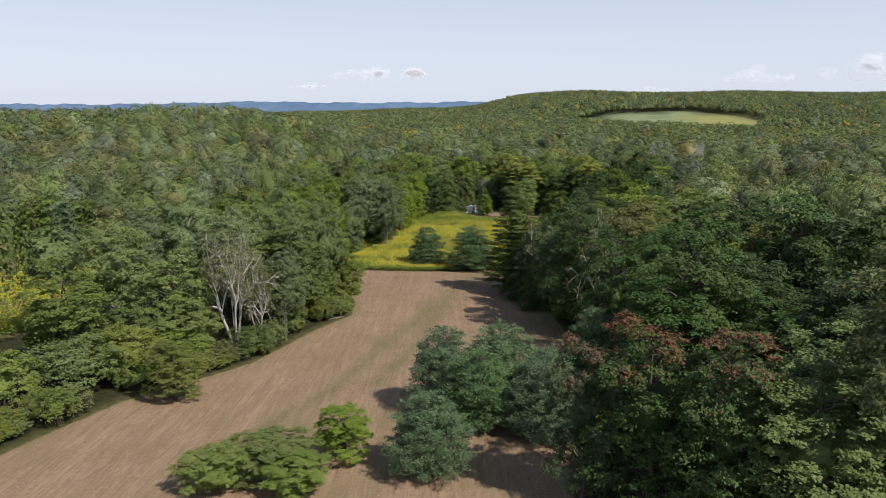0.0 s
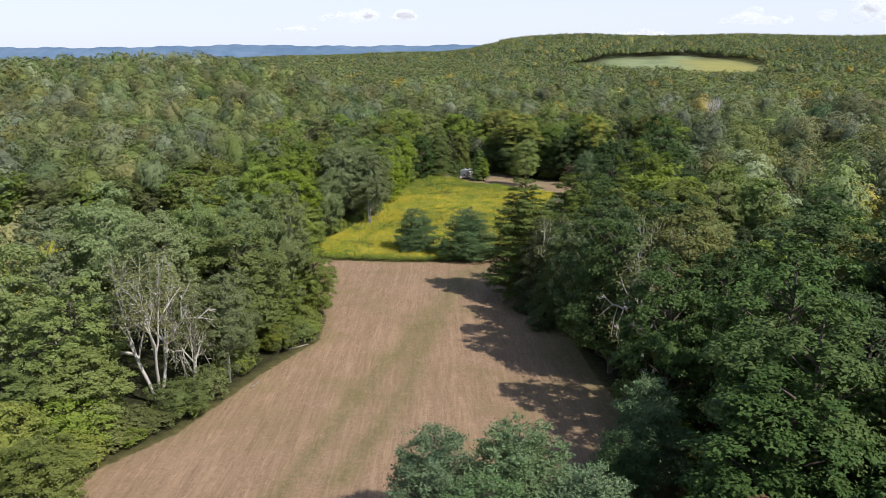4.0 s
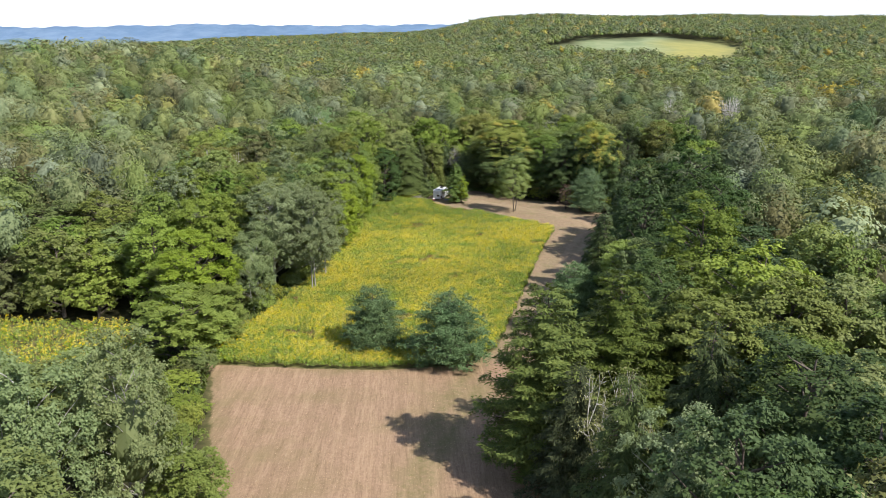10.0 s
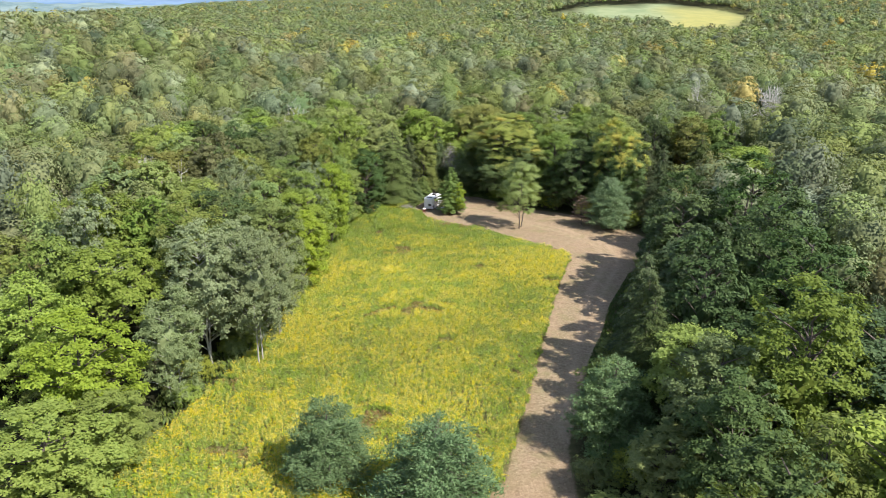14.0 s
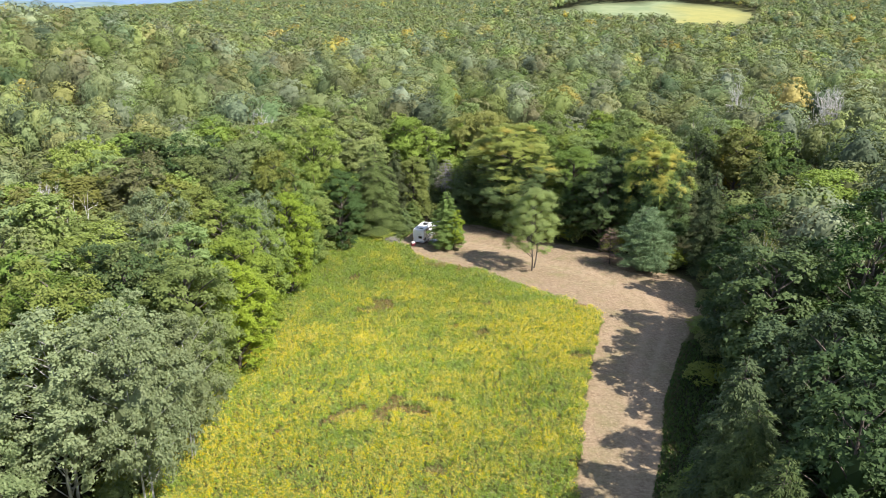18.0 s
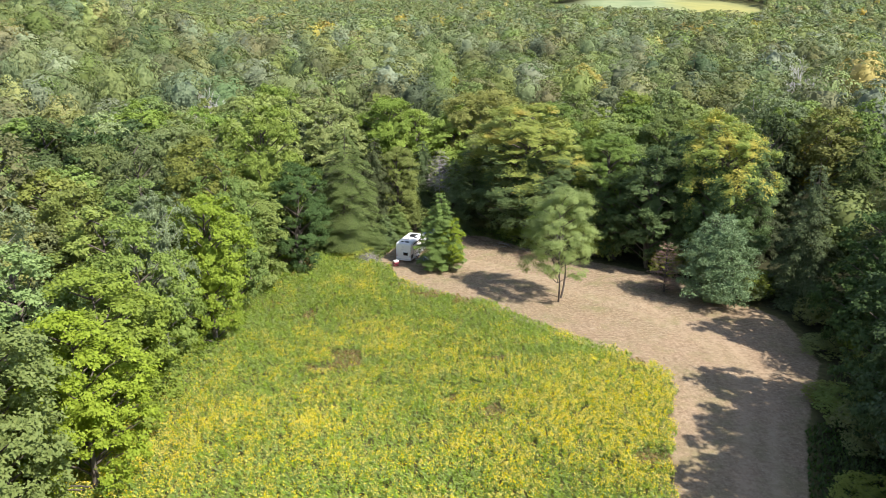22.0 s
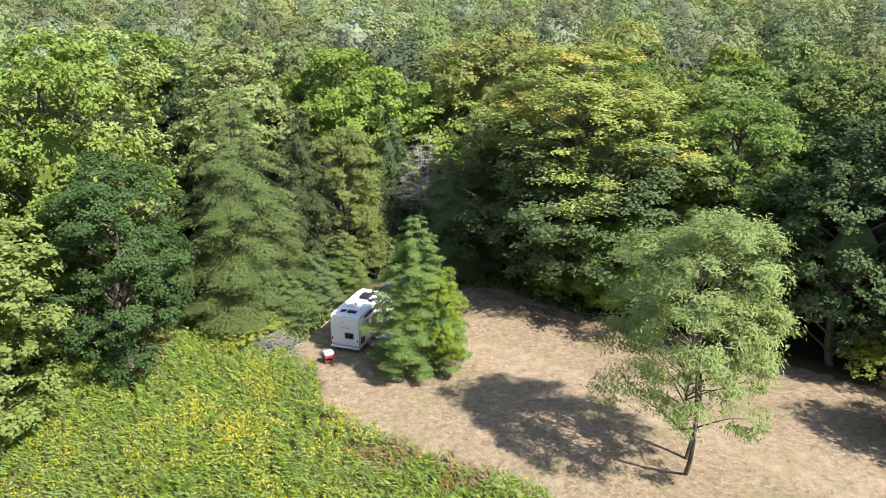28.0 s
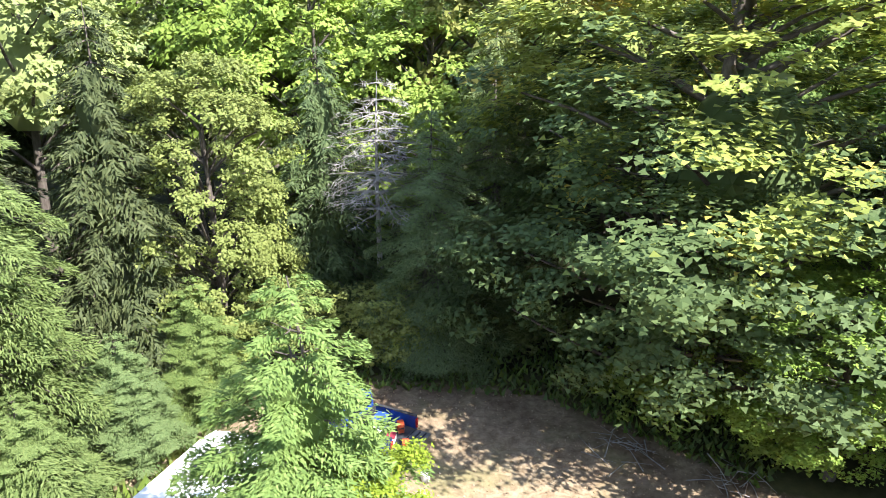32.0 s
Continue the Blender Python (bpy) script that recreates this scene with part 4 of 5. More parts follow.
# trees leafed to the ground along the goldenrod field beyond the grove
for (x0, y0), (x1, y1) in zip(LEFT_FIELD, LEFT_FIELD[1:2]):
    for k in range(int(math.hypot(x1 - x0, y1 - y0) / 4.5)):
        t = (k + wood_rng.uniform(0.2, 0.8)) * 4.5 / math.hypot(x1 - x0, y1 - y0)
        plant("edge", x0 + (x1 - x0) * t + wood_rng.uniform(-1, 1), y0 + (y1 - y0) * t + wood_rng.uniform(2.5, 5), wood_rng.uniform(9, 17), wood_rng.uniform(3.4, 4.8), "mid", group="maple trees of the wood")

# undergrowth along the edges
for (x0, y0), (x1, y1) in [*zip(MOWN, MOWN[1:] + MOWN[:1]), *zip(MEADOW[17:], MEADOW[18:] + MEADOW[:1]), *zip(MEADOW[17:], MEADOW[18:] + MEADOW[:1])]:
    for _ in range(int(math.hypot(x1 - x0, y1 - y0) / (2.0 if x0 < -10 and y0 < 130 else 4.0))):
        t, off = wood_rng.uniform(), wood_rng.uniform(0.7, 4.5)
        nx, ny = (y1 - y0), -(x1 - x0)
        s = math.hypot(nx, ny)
        for sign in (1, -1):
            x, y = x0 + (x1 - x0) * t + sign * off * nx / s, y0 + (y1 - y0) * t + sign * off * ny / s
            if y < 66 or not clear_of_fields(x, y, 0.4) or (36 < x < 50 and 205 < y < 250 and off < 4):
                continue
            plant("shrub", x, y, wood_rng.uniform(1.6, 4.2), wood_rng.uniform(1.3, 2.6), "mid", group="shrubs along the clearing")


def with_plant(me, own):
    me.attributes.new("plant", "FLOAT", "POINT").data.foreach_set("value", np.asarray(own, np.float32))
    return me


WOODS = {k: leaf_material("woodland_" + k, *c, 0.03, 0.34, 0.2, True, 0.3) for k, c in {
    "maple": ((0.11, 0.158, 0.0508), (0.225, 0.27, 0.103)), "olive": ((0.136, 0.153, 0.0545), (0.26, 0.266, 0.109)), "aspen": ((0.13, 0.168, 0.0912), (0.26, 0.301, 0.176)),
    "hemlock": ((0.0626, 0.097, 0.0461), (0.141, 0.185, 0.0912)), "pine": ((0.0729, 0.119, 0.0497), (0.16, 0.214, 0.104)), "gold": ((0.26, 0.245, 0.0606), (0.438, 0.367, 0.0848))}.items()}


def far_crown(rng, H, R, low, lobes, count, leaf, cone, level):
    """A crown seen from afar: a closed heart of foliage and loose sprays on its boughs."""
    hb = H * low
    mid, az = (hb + H) / 2, (H - hb) / 2
    i = np.arange(lobes) + 0.5
    zc = 1 - 1.7 * i / lobes
    ang = i * 2.39996 + rng.uniform(0, 6)
    rad = np.sqrt(np.maximum(0, 1 - np.abs(zc) ** 2.8)) * (1 + 0.18 * np.sin(2 * ang + rng.uniform(0, 6)))
    if cone:
        rad = (1 - zc) / 1.7 * 1.05 + 0.05
    way = np.stack([rad * np.cos(ang), rad * np.sin(ang), zc], -1)
    centre = way * rng.uniform(0.62, 0.9, (lobes, 1)) * np.array((R, R, az)) + np.array((0, 0, mid))
    size = R * rng.uniform(0.26, 0.44, lobes) * (0.7 if cone else 1)
    pick = rng.choice(lobes, count, p=size ** 2 / np.sum(size ** 2))
    d = unit(rng.normal(0, 1, (count, 3)) + way[pick] * 0.6 + np.array((0, 0, 0.7)))
    pos = centre[pick] + d * size[pick][:, None] * rng.uniform(0.85, 1.1, (count, 1)) * (1, 1, 0.75)
    s = leaf * rng.uniform(0.6, 1.4, count)
    b = leaf_blades(pos, unit(d * 0.75 + unit(pos - np.array((0, 0, mid - az * 0.4))) * 0.8 + rng.normal(0, 0.24, (count, 3))), rng.normal(0, 1, (count, 3)), s, s * 0.75)
    v, f = lumpy_crown(rng, level, H * 0.9, R * 0.74, low, 12, 0.12, 0.75 if cone else 0.0)
    return np.concatenate([v, b]), np.concatenate([f, blades(count) + len(v)])


MIX = [("maple", 0.62), ("olive", 0.13), ("aspen", 0.1), ("hemlock", 0.06), ("pine", 0.082), ("gold", 0.008)]


def crowns(seed, lobes, count, leaf, level):
    """Ten shapes of crown for each kind of tree in the wood."""
    g = np.random.default_rng(seed)
    return {k: [far_crown(g, 20, 4.4 if k == "hemlock" else 5.2, 0.42, lobes + (12 if k == "hemlock" else 0), count, leaf, k == "hemlock", level) for _ in range(10)] for k, _ in MIX}


def wood_mesh(name, spots, shapes, seed, base):
    """Trees of the wood, too many to count, in one mesh; each spot is x, y, height, radius, kind."""
    r = np.random.default_rng(seed)
    kinds = [k for k, _ in MIX]
    verts, faces, own, index, n = [], [], [], [], 0
    for x, y, h, rad, k in spots:
        v, f = shapes[k][int(r.integers(0, 10))]
        a = r.uniform(0, 6.28)
        c, sn = math.cos(a), math.sin(a)
        verts.append(np.stack([(v[:, 0] * c - v[:, 1] * sn) * rad / 5 + x, (v[:, 0] * sn + v[:, 1] * c) * rad / 5 + y, v[:, 2] * h / 20 + base(x, y)], -1))
        faces.append(f + n)
        n += len(v)
        own.append(np.full(len(v), r.uniform(), np.float32))
        index.append(np.full(len(f), kinds.index(k), np.int32))
    me = raw_mesh(name, np.concatenate(verts), np.concatenate(faces), [WOODS[k] for k in kinds], np.concatenate(index))
    return with_plant(me, np.concatenate(own))


def spots_of(pts, r, tall, wide, lean=0.0):
    """Height, radius and kind of the tree at each spot."""
    out = []
    for x, y in pts:
        u, k = r.uniform() + lean, 0
        while k < len(MIX) - 1 and u > MIX[k][1]:
            u -= MIX[k][1]
            k += 1
        out.append((x, y, r.uniform(0.68, 1.16) * tall * (0.92 if MIX[k][0] == "hemlock" else 1), r.uniform(0.78, 1.28) * wide, MIX[k][0]))
    return out


def depth_of_wood(x, y):
    """How far a spot of the wood is from the flight and the clearing's end."""
    return np.where(y > 280, np.where(y < 352, np.maximum(np.hypot(x - 16, y - 280), 0), np.hypot(x - 8, y - 280)), np.maximum(np.abs(x - 5) * 1.5, 38.0))


def band_of_wood(text, lo, hi, cell, step, level, lobes, count, leaf, tall, wide):
    """One ring of the wood: square pieces that share a few meshes, and single crowns along its borders."""
    r = np.random.default_rng(int(lo))
    shapes = crowns(int(lo) + 3, lobes, count, leaf, level)
    half = cell / 2
    kinds_of_piece = [wood_mesh("stand_of_trees", spots_of(jittered(-half, half - 0.2 * step, -half, half - 0.2 * step, step, r), r, tall, wide, lean), shapes, q, lambda x, y: 0.0) for q, lean in enumerate((0.0, 0.04, 0.09, 0.06, 0.0))]
    root = tagged(new("woodland"), text, "woodland", kind="stuff")
    rest = []
    xs = np.arange(-1700, 1700, cell) + half
    ys = np.arange(-40, hi + 340, cell) + half
    side = np.linspace(-half, half, 5)
    gx, gy = [a.ravel() for a in np.meshgrid(side, side)]
    for x in xs:
        for y in ys:
            if not -0.56 * y - 60 - half < x < 0.7 * y + 50 + half:
                continue
            px, py = gx + x, gy + y
            d = depth_of_wood(px, py)
            if d.max() < lo or d.min() >= hi:
                continue
            pts = np.stack([px, py], -1)
            clear = outside_all(pts).min() > 4.0 and np.min(np.hypot(TAKEN[:, 0] - x, TAKEN[:, 1] - y) - TAKEN[:, 2]) > half * 1.42
            if clear and d.min() >= lo and d.max() < hi + cell:
                z = height(np.array([x - half, x + half, x, x, x]), np.array([y, y, y - half, y + half, y]))
                ob = new("stand_of_trees", kinds_of_piece[int(r.integers(0, 5))])
                ob.matrix_basis = pose(x, y, float(z[4]) - 0.2, math.degrees(math.atan((z[3] - z[2]) / cell)), -math.degrees(math.atan((z[1] - z[0]) / cell)), 0) @ pose(0, 0, 0, 0, 0, 90 * int(r.integers(0, 4)))
                ob.parent = root
                continue
            spots = jittered(x - half, x + half - 0.2 * step, y - half, y + half - 0.2 * step, step, r)
            e = depth_of_wood(spots[:, 0], spots[:, 1])
            ok = (outside_all(spots) > 4.0) & (e >= lo) & (e < hi)
            rest += [p for p in spots[ok] if free(p[0], p[1], 2.0)]
    if rest:
        me = wood_mesh("stand_of_trees", spots_of(rest, r, tall, wide), shapes, 9, lambda x, y: float(height(x, y)))
        new("stand_of_trees", me).parent = root


band_of_wood("dense green broadleaf wood round the clearing", 84, 210, 34.0, 8.4, 1, 24, 1350, 0.3, 19.5, 4.3)
band_of_wood("mixed wood of green and olive crowns with some evergreens", 210, 480, 44.0, 8.6, 1, 20, 430, 0.49, 19.5, 4.45)
band_of_wood("wooded slopes of green crowns beyond the clearing", 480, 950, 60.0, 9.0, 0, 14, 260, 0.58, 19.5, 4.8)
band_of_wood("distant wooded hillside of green crowns round a pale field", 950, 2250, 90.0, 10.0, 0, 10, 80, 1.0, 19.0, 5.5)


# ---- goldenrod meadow ----
FLOWER = leaf_material("goldenrod_flower", (0.52, 0.445, 0.035), (0.69, 0.585, 0.045), 0.012, 0.1, 0.25, True, 0.45)
STALK = leaf_material("goldenrod_leaf", (0.195, 0.305, 0.052), (0.35, 0.46, 0.092), 0.02, 0.18, 0.45, True, 0.45)
RUSSET = leaf_material("dry_weed", (0.24, 0.15, 0.06), (0.36, 0.25, 0.1), 0.02, 0.15, 0.2, True)


def meadow(name, poly, density, size, label, seed):
    r = np.random.default_rng(seed)
    xs, ys = [p[0] for p in poly], [p[1] for p in poly]
    n = int((max(xs) - min(xs)) * (max(ys) - min(ys)) * density)
    x, y = r.uniform(min(xs), max(xs), n), r.uniform(min(ys), max(ys), n)
    d = outside(poly, x, y) + 0.5 * np.sin(x * 1.7) * np.sin(y * 1.3)
    x, y = x[d < 0], y[d < 0]
    n = len(x)

    def patch(scale, z):
        return np.array([noise.noise(Vector((a * scale, b * scale, z))) for a, b in zip(x, y)])

    bloom = 0.16 + 0.44 * ease(284, 236, y) + 0.8 * patch(0.07, 1.0) + 0.9 * patch(0.3, 5.0) + 0.6 * patch(0.8, 7.0) + 0.6 * np.exp(-((x - 29) / 7) ** 2 - ((y - 248) / 13) ** 2)
    tall = 1.0 + 0.35 * patch(0.12, 9.0) + r.normal(0, 0.1, n)
    small = 0.85 + 0.15 * ease(280, 225, y)
    dry = patch(0.09, 14.0) + 0.5 * patch(0.35, 2.0)
    dry = (dry > 0.46)
    tall = np.where(dry, tall * 0.7, tall) * 1.15
    z = height(x, y)
    foot = np.stack([x, y, z], -1)
    corners, index, owner = [], [], []
    own = r.uniform(0, 1, n)
    for k in range(8):
        a = r.uniform(0, 6.28, n)
        owner.append(own)
        out = np.stack([np.cos(a), np.sin(a), np.zeros(n)], -1)
        face = np.stack([-np.sin(a), np.cos(a), r.uniform(0.2, 1.6, n)], -1)
        mid = foot + out * r.uniform(0.02, 0.22, (n, 1)) * size + np.stack([np.zeros(n), np.zeros(n), tall * r.uniform(0.45, 0.9, n)], -1)
        along = out * r.uniform(0.2, 1.5, (n, 1)) + np.array((0, 0, 1.0))
        corners.append(leaf_blades(mid, unit(face), unit(along), tall * r.uniform(0.14, 0.26, n), np.full(n, 0.045 * size)))
        index.append(np.where(dry & (r.uniform(0, 1, n) < 0.6), 2, 0))
    for k in range(6):
        keep = (r.uniform(0, 1, n) < bloom * (0.95 if k == 0 else 0.75)) & ~dry
        m = keep.sum()
        mid = foot[keep] + np.stack([r.normal(0, 0.12 * size, m), r.normal(0, 0.12 * size, m), tall[keep] * r.uniform(0.9, 1.18, m)], -1)
        normal = unit(np.stack([r.normal(0, 0.6, m), r.normal(0, 0.6, m) - 0.3, np.full(m, 0.75)], -1))
        corners.append(leaf_blades(mid, normal, unit(r.normal(0, 1, (m, 3))), r.uniform(0.052, 0.105, m) * size * small[keep], r.uniform(0.035, 0.06, m) * size * small[keep]))
        index.append(np.full(m, 1))
        owner.append(own[keep])
    v = np.concatenate(corners)
    me = raw_mesh(name, v, blades(len(v) // 3), [STALK, FLOWER, RUSSET], np.concatenate(index))
    tagged(new(name, with_plant(me, np.repeat(np.concatenate(owner), 3))), label, "goldenrod", kind="stuff")


meadow("goldenrod_meadow", MEADOW, 15, 1.0, "tall goldenrod in yellow bloom with green stalks and dry russet patches", 4)
meadow("goldenrod_field", LEFT_FIELD, 3, 1.7, "goldenrod field in yellow bloom beyond the grove", 5)


def rough_grass(name, poly, density, tall, material, label, seed, gap=0.0):
    r = np.random.default_rng(seed)
    xs, ys = [p[0] for p in poly], [p[1] for p in poly]
    n = int((max(xs) - min(xs)) * (max(ys) - min(ys)) * density)
    x, y = r.uniform(min(xs), max(xs), n), r.uniform(min(ys), max(ys), n)
    ok = outside(poly, x, y) < -gap
    x, y = x[ok], y[ok]
    n = len(x)
    a = r.uniform(0, 6.28, n)
    h = tall * r.uniform(0.5, 1.3, n)
    mid = np.stack([x, y, height(x, y) + h * 0.45], -1)
    face = unit(np.stack([np.cos(a), np.sin(a), np.full(n, 0.6)], -1))
    v = leaf_blades(mid, face, unit(np.stack([r.normal(0, 0.35, n), r.normal(0, 0.35, n), np.ones(n)], -1)), h * 0.55, np.full(n, 0.02 + 0.2 * tall))
    tagged(new(name, with_plant(raw_mesh(name, v, blades(n), [material]), np.repeat(r.uniform(0, 1, n), 3))), label, "grass", kind="stuff")


WEED = leaf_material("weed_leaf", (0.085, 0.14, 0.03), (0.15, 0.2, 0.05), 0.03, 0.2, 0.3, True)
# the weed leaf again, its colour darkened for the east wood's shade
SHADED_WEED = leaf_material("weed_leaf_shaded", (0.05, 0.095, 0.024), (0.095, 0.145, 0.04), 0.03, 0.2, 0.3, True)
HAY = leaf_material("cut_hay", (0.26, 0.175, 0.1), (0.52, 0.385, 0.245), 0.015, 0.15, 0.1, True)
rough_grass("weeds_by_track", [(38, 230), (34, 219), (29.5, 209), (27, 200), (33, 198), (44, 215), (52, 235), (54, 250), (46, 246)], 20, 0.5, SHADED_WEED, "green weeds between the track and the wood", 1)
rough_grass("weeds_by_trailer", [(-9, 300), (0, 299.5), (6, 296), (8, 301), (10.5, 307), (8, 312), (-2, 305)], 22, 0.6, WEED, "green weeds and ferns beside the trailer", 2)
rough_grass("ferns", [(14, 311), (24, 309.6), (31, 303), (36, 306), (28, 316), (14, 317)], 26, 0.45, WEED, "green ferns under the trees at the clearing's end", 3)
rough_grass("weeds_by_wood", [(-29, 176), (-24, 178), (-20, 196), (-14, 222), (-15, 250), (-11, 264), (-12, 288), (-18, 288), (-20, 262), (-22, 248), (-21, 222), (-28, 196)], 8, 0.9, WEED, "green weeds between the meadow and the wood", 8)
rough_grass("weeds_by_grove", [(-46, 148), (-22, 150), (-25.5, 172), (-28, 180), (-36, 182), (-36, 165)], 9, 0.9, WEED, "green weeds between the grove and the meadow", 9)
rough_grass("cut_hay", MOWN, 9.0, 0.09, HAY, "short dry stubble and cut hay", 6)

# ---- trailer ----
WHITE = plain_material("white_gelcoat", (0.82, 0.82, 0.8), 0.3, 0, 0.06)
BLACK = plain_material("black_plastic", (0.02, 0.02, 0.022), 0.45)
GLASS = plain_material("dark_glass", (0.012, 0.014, 0.018), 0.08, 0, 0.3)
RUBBER = plain_material("rubber", (0.025, 0.025, 0.025), 0.85)
STEEL = plain_material("steel", (0.5, 0.5, 0.5), 0.35, 0.9)
GREY = plain_material("grey_decal", (0.25, 0.26, 0.28), 0.4)
REDLENS = plain_material("red_lens", (0.4, 0.02, 0.02), 0.2)
BLUE = plain_material("blue_paint", (0.012, 0.05, 0.28), 0.25, 0.2, 0.15, 3.0, 0.6)
RED = plain_material("red_plastic", (0.26, 0.03, 0.05), 0.5)
PALE = plain_material("pale_plastic", (0.75, 0.73, 0.7), 0.5)
NAVY = plain_material("navy_plastic", (0.03, 0.08, 0.3), 0.45)
ORANGE = plain_material("orange_plastic", (0.6, 0.1, 0.03), 0.5)
LINER = plain_material("bed_liner", (0.03, 0.03, 0.035), 0.75)
MATBLUE = plain_material("woven_mat", (0.22, 0.3, 0.45), 0.9, 0, 0.5, 8.0)


def block(x0, x1, y0, y1, z0, z1, bevel=0.02, segments=2):
    bm = bmesh.new()
    bmesh.ops.create_cube(bm, size=1.0)
    bmesh.ops.scale(bm, vec=(x1 - x0, y1 - y0, z1 - z0), verts=bm.verts)
    bmesh.ops.translate(bm, vec=((x0 + x1) / 2, (y0 + y1) / 2, (z0 + z1) / 2), verts=bm.verts)
    if bevel:
        bmesh.ops.bevel(bm, geom=bm.edges[:], offset=bevel, segments=segments, affect="EDGES", profile=0.5)
    return bm


def extruded(profile, x0, x1, bevel=0.0, pick=None):
    """A closed outline in y and z drawn out along x."""
    bm = bmesh.new()
    a = [bm.verts.new((x0, y, z)) for y, z in profile]
    b = [bm.verts.new((x1, y, z)) for y, z in profile]
    n = len(profile)
    bm.faces.new(a)
    bm.faces.new(b[::-1])
    for i in range(n):
        bm.faces.new((a[i], b[i], b[(i + 1) % n], a[(i + 1) % n]))
    bmesh.ops.recalc_face_normals(bm, faces=bm.faces[:])
    if bevel:
        edges = [e for e in bm.edges if pick is None or pick(e)]
        bmesh.ops.bevel(bm, geom=edges, offset=bevel, segments=3, affect="EDGES", profile=0.5)
    return bm


def disc(r, x0, x1, y, z, sides=24, inner=0.0):
    """A wheel, lens or ring with its axle along x."""
    bm = bmesh.new()
    out = [[], []]
    for k, x in enumerate((x0, x1)):
        for i in range(sides):
            a = 2 * math.pi * i / sides
            out[k].append(bm.verts.new((x, y + r * math.cos(a), z + r * math.sin(a))))
    for i in range(sides):
        j = (i + 1) % sides
        bm.faces.new((out[0][i], out[0][j], out[1][j], out[1][i]))
    bm.faces.new(out[0])
    bm.faces.new(out[1])
    bmesh.ops.recalc_face_normals(bm, faces=bm.faces[:])
    bmesh.ops.bevel(bm, geom=[e for e in bm.edges if abs(e.verts[0].co.x - e.verts[1].co.x) < 1e-5], offset=r * 0.09, segments=2, affect="EDGES", profile=0.5)
    return bm


def wheel(parent, x0, x1, y, z, r, rim):
    tyre = part("wheel", disc(r, x0, x1, y, z), RUBBER, parent, "black rubber tyre")
    part("rim", disc(r * 0.6, min(x0, x1) - 0.012, max(x0, x1) + 0.012, y, z, 18), rim, tyre, "bright steel rim")


def make_trailer():
    t = new("travel_trailer")
    L, W = 6.6, 1.2
    profile = [(0, 0.62), (-0.04, 0.75), (-0.05, 2.75), (0.0, 2.98), (0.25, 3.06), (4.9, 3.1), (5.7, 2.98), (6.3, 2.6), (6.6, 1.9), (6.6, 1.0), (6.3, 0.62)]
    part("body", extruded(profile, -W, W, 0.09, lambda e: abs(e.verts[0].co.x - e.verts[1].co.x) < 0.01), WHITE, t)
    part("skirt", block(-W + 0.03, W - 0.03, 0.03, 6.2, 0.42, 0.63, 0.02), plain_material("skirt_panel", (0.6, 0.6, 0.6), 0.4), t, "pale grey lower skirt")
    part("bumper", block(-W, W, -0.2, -0.06, 0.42, 0.56, 0.03), PALE, t, "pale rear bumper")
    w = part("rear_window", block(-0.02, 0.72, -0.075, -0.02, 1.2, 1.68, 0.03), BLACK, t, "black window frame")
    part("pane", block(0.05, 0.65, -0.085, -0.06, 1.26, 1.62, 0.01), GLASS, w, "dark tinted pane")
    part("badge", block(-0.2, -0.02, -0.062, -0.04, 2.5, 2.56, 0.008), GREY, t, "small grey plate")
    part("name_bar", block(-0.35, 0.45, -0.058, -0.04, 2.02, 2.1, 0.004), plain_material("faint_decal", (0.6, 0.61, 0.63), 0.4), t, "faint grey bar of lettering")
    for x in (-1.06, 1.06):
        part("tail_light", block(x - 0.05, x + 0.05, -0.085, -0.04, 0.98, 1.2, 0.015), REDLENS, t, "red tail light")
        part("corner_moulding", block(x * 1.12 - 0.02, x * 1.12 + 0.02, -0.07, -0.02, 0.7, 2.7, 0.008), GREY, t)
    # roof
    for x, y, s, label in ((-0.45, 0.75, (0.38, 0.4, 0.1), "small dark roof vent"), (0.28, 0.72, (0.68, 0.36, 0.12), "dark roof vent cover")):
        part("roof_vent", block(x - s[0] / 2, x + s[0] / 2, y - s[1] / 2, y + s[1] / 2, 3.03, 3.05 + s[2], 0.04), BLACK, t, label)
    part("roof_hatch", block(-0.55, -0.05, 1.55, 1.95, 3.04, 3.11, 0.03), PALE, t, "pale roof hatch")
    ac = part("air_conditioner", block(-0.35, 0.4, 3.3, 4.2, 3.05, 3.36, 0.08, 3), BLACK, t, "black air conditioner shroud")
    for k in range(4):
        part("fin", block(-0.25, 0.3, 3.42 + 0.17 * k, 3.5 + 0.17 * k, 3.34, 3.375, 0.01), LINER, ac)
    part("roof_vent", block(0.05, 0.5, 4.4, 4.75, 3.05, 3.2, 0.05), BLACK, t, "dark roof vent cover")
    part("plumbing_cap", disc(0.06, -0.02, 0.06, 0, 0), BLACK, t, "small black vent pipe").matrix_basis = pose(-0.1, 2.2, 3.1, 0, -90, 0)
    part("antenna", disc(0.22, 0, 0.1, 0, 0), LINER, t, "round dark antenna").matrix_basis = pose(0.72, 3.2, 3.1, 0, -90, 0)
    part("gutter", block(W - 0.03, W + 0.02, 0.1, 5.6, 2.9, 2.95, 0.01), GREY, t)
    part("gutter", block(-W - 0.02, -W + 0.03, 0.1, 5.6, 2.9, 2.95, 0.01), GREY, t)
    awning = part("awning", block(W, W + 0.14, 0.9, 4.9, 2.68, 2.84, 0.05, 3), BLACK, t, "rolled black awning")
    for y in (0.95, 4.8):
        part("awning_arm", block(W, W + 0.05, y - 0.03, y + 0.03, 0.9, 2.7, 0.01), STEEL, awning)
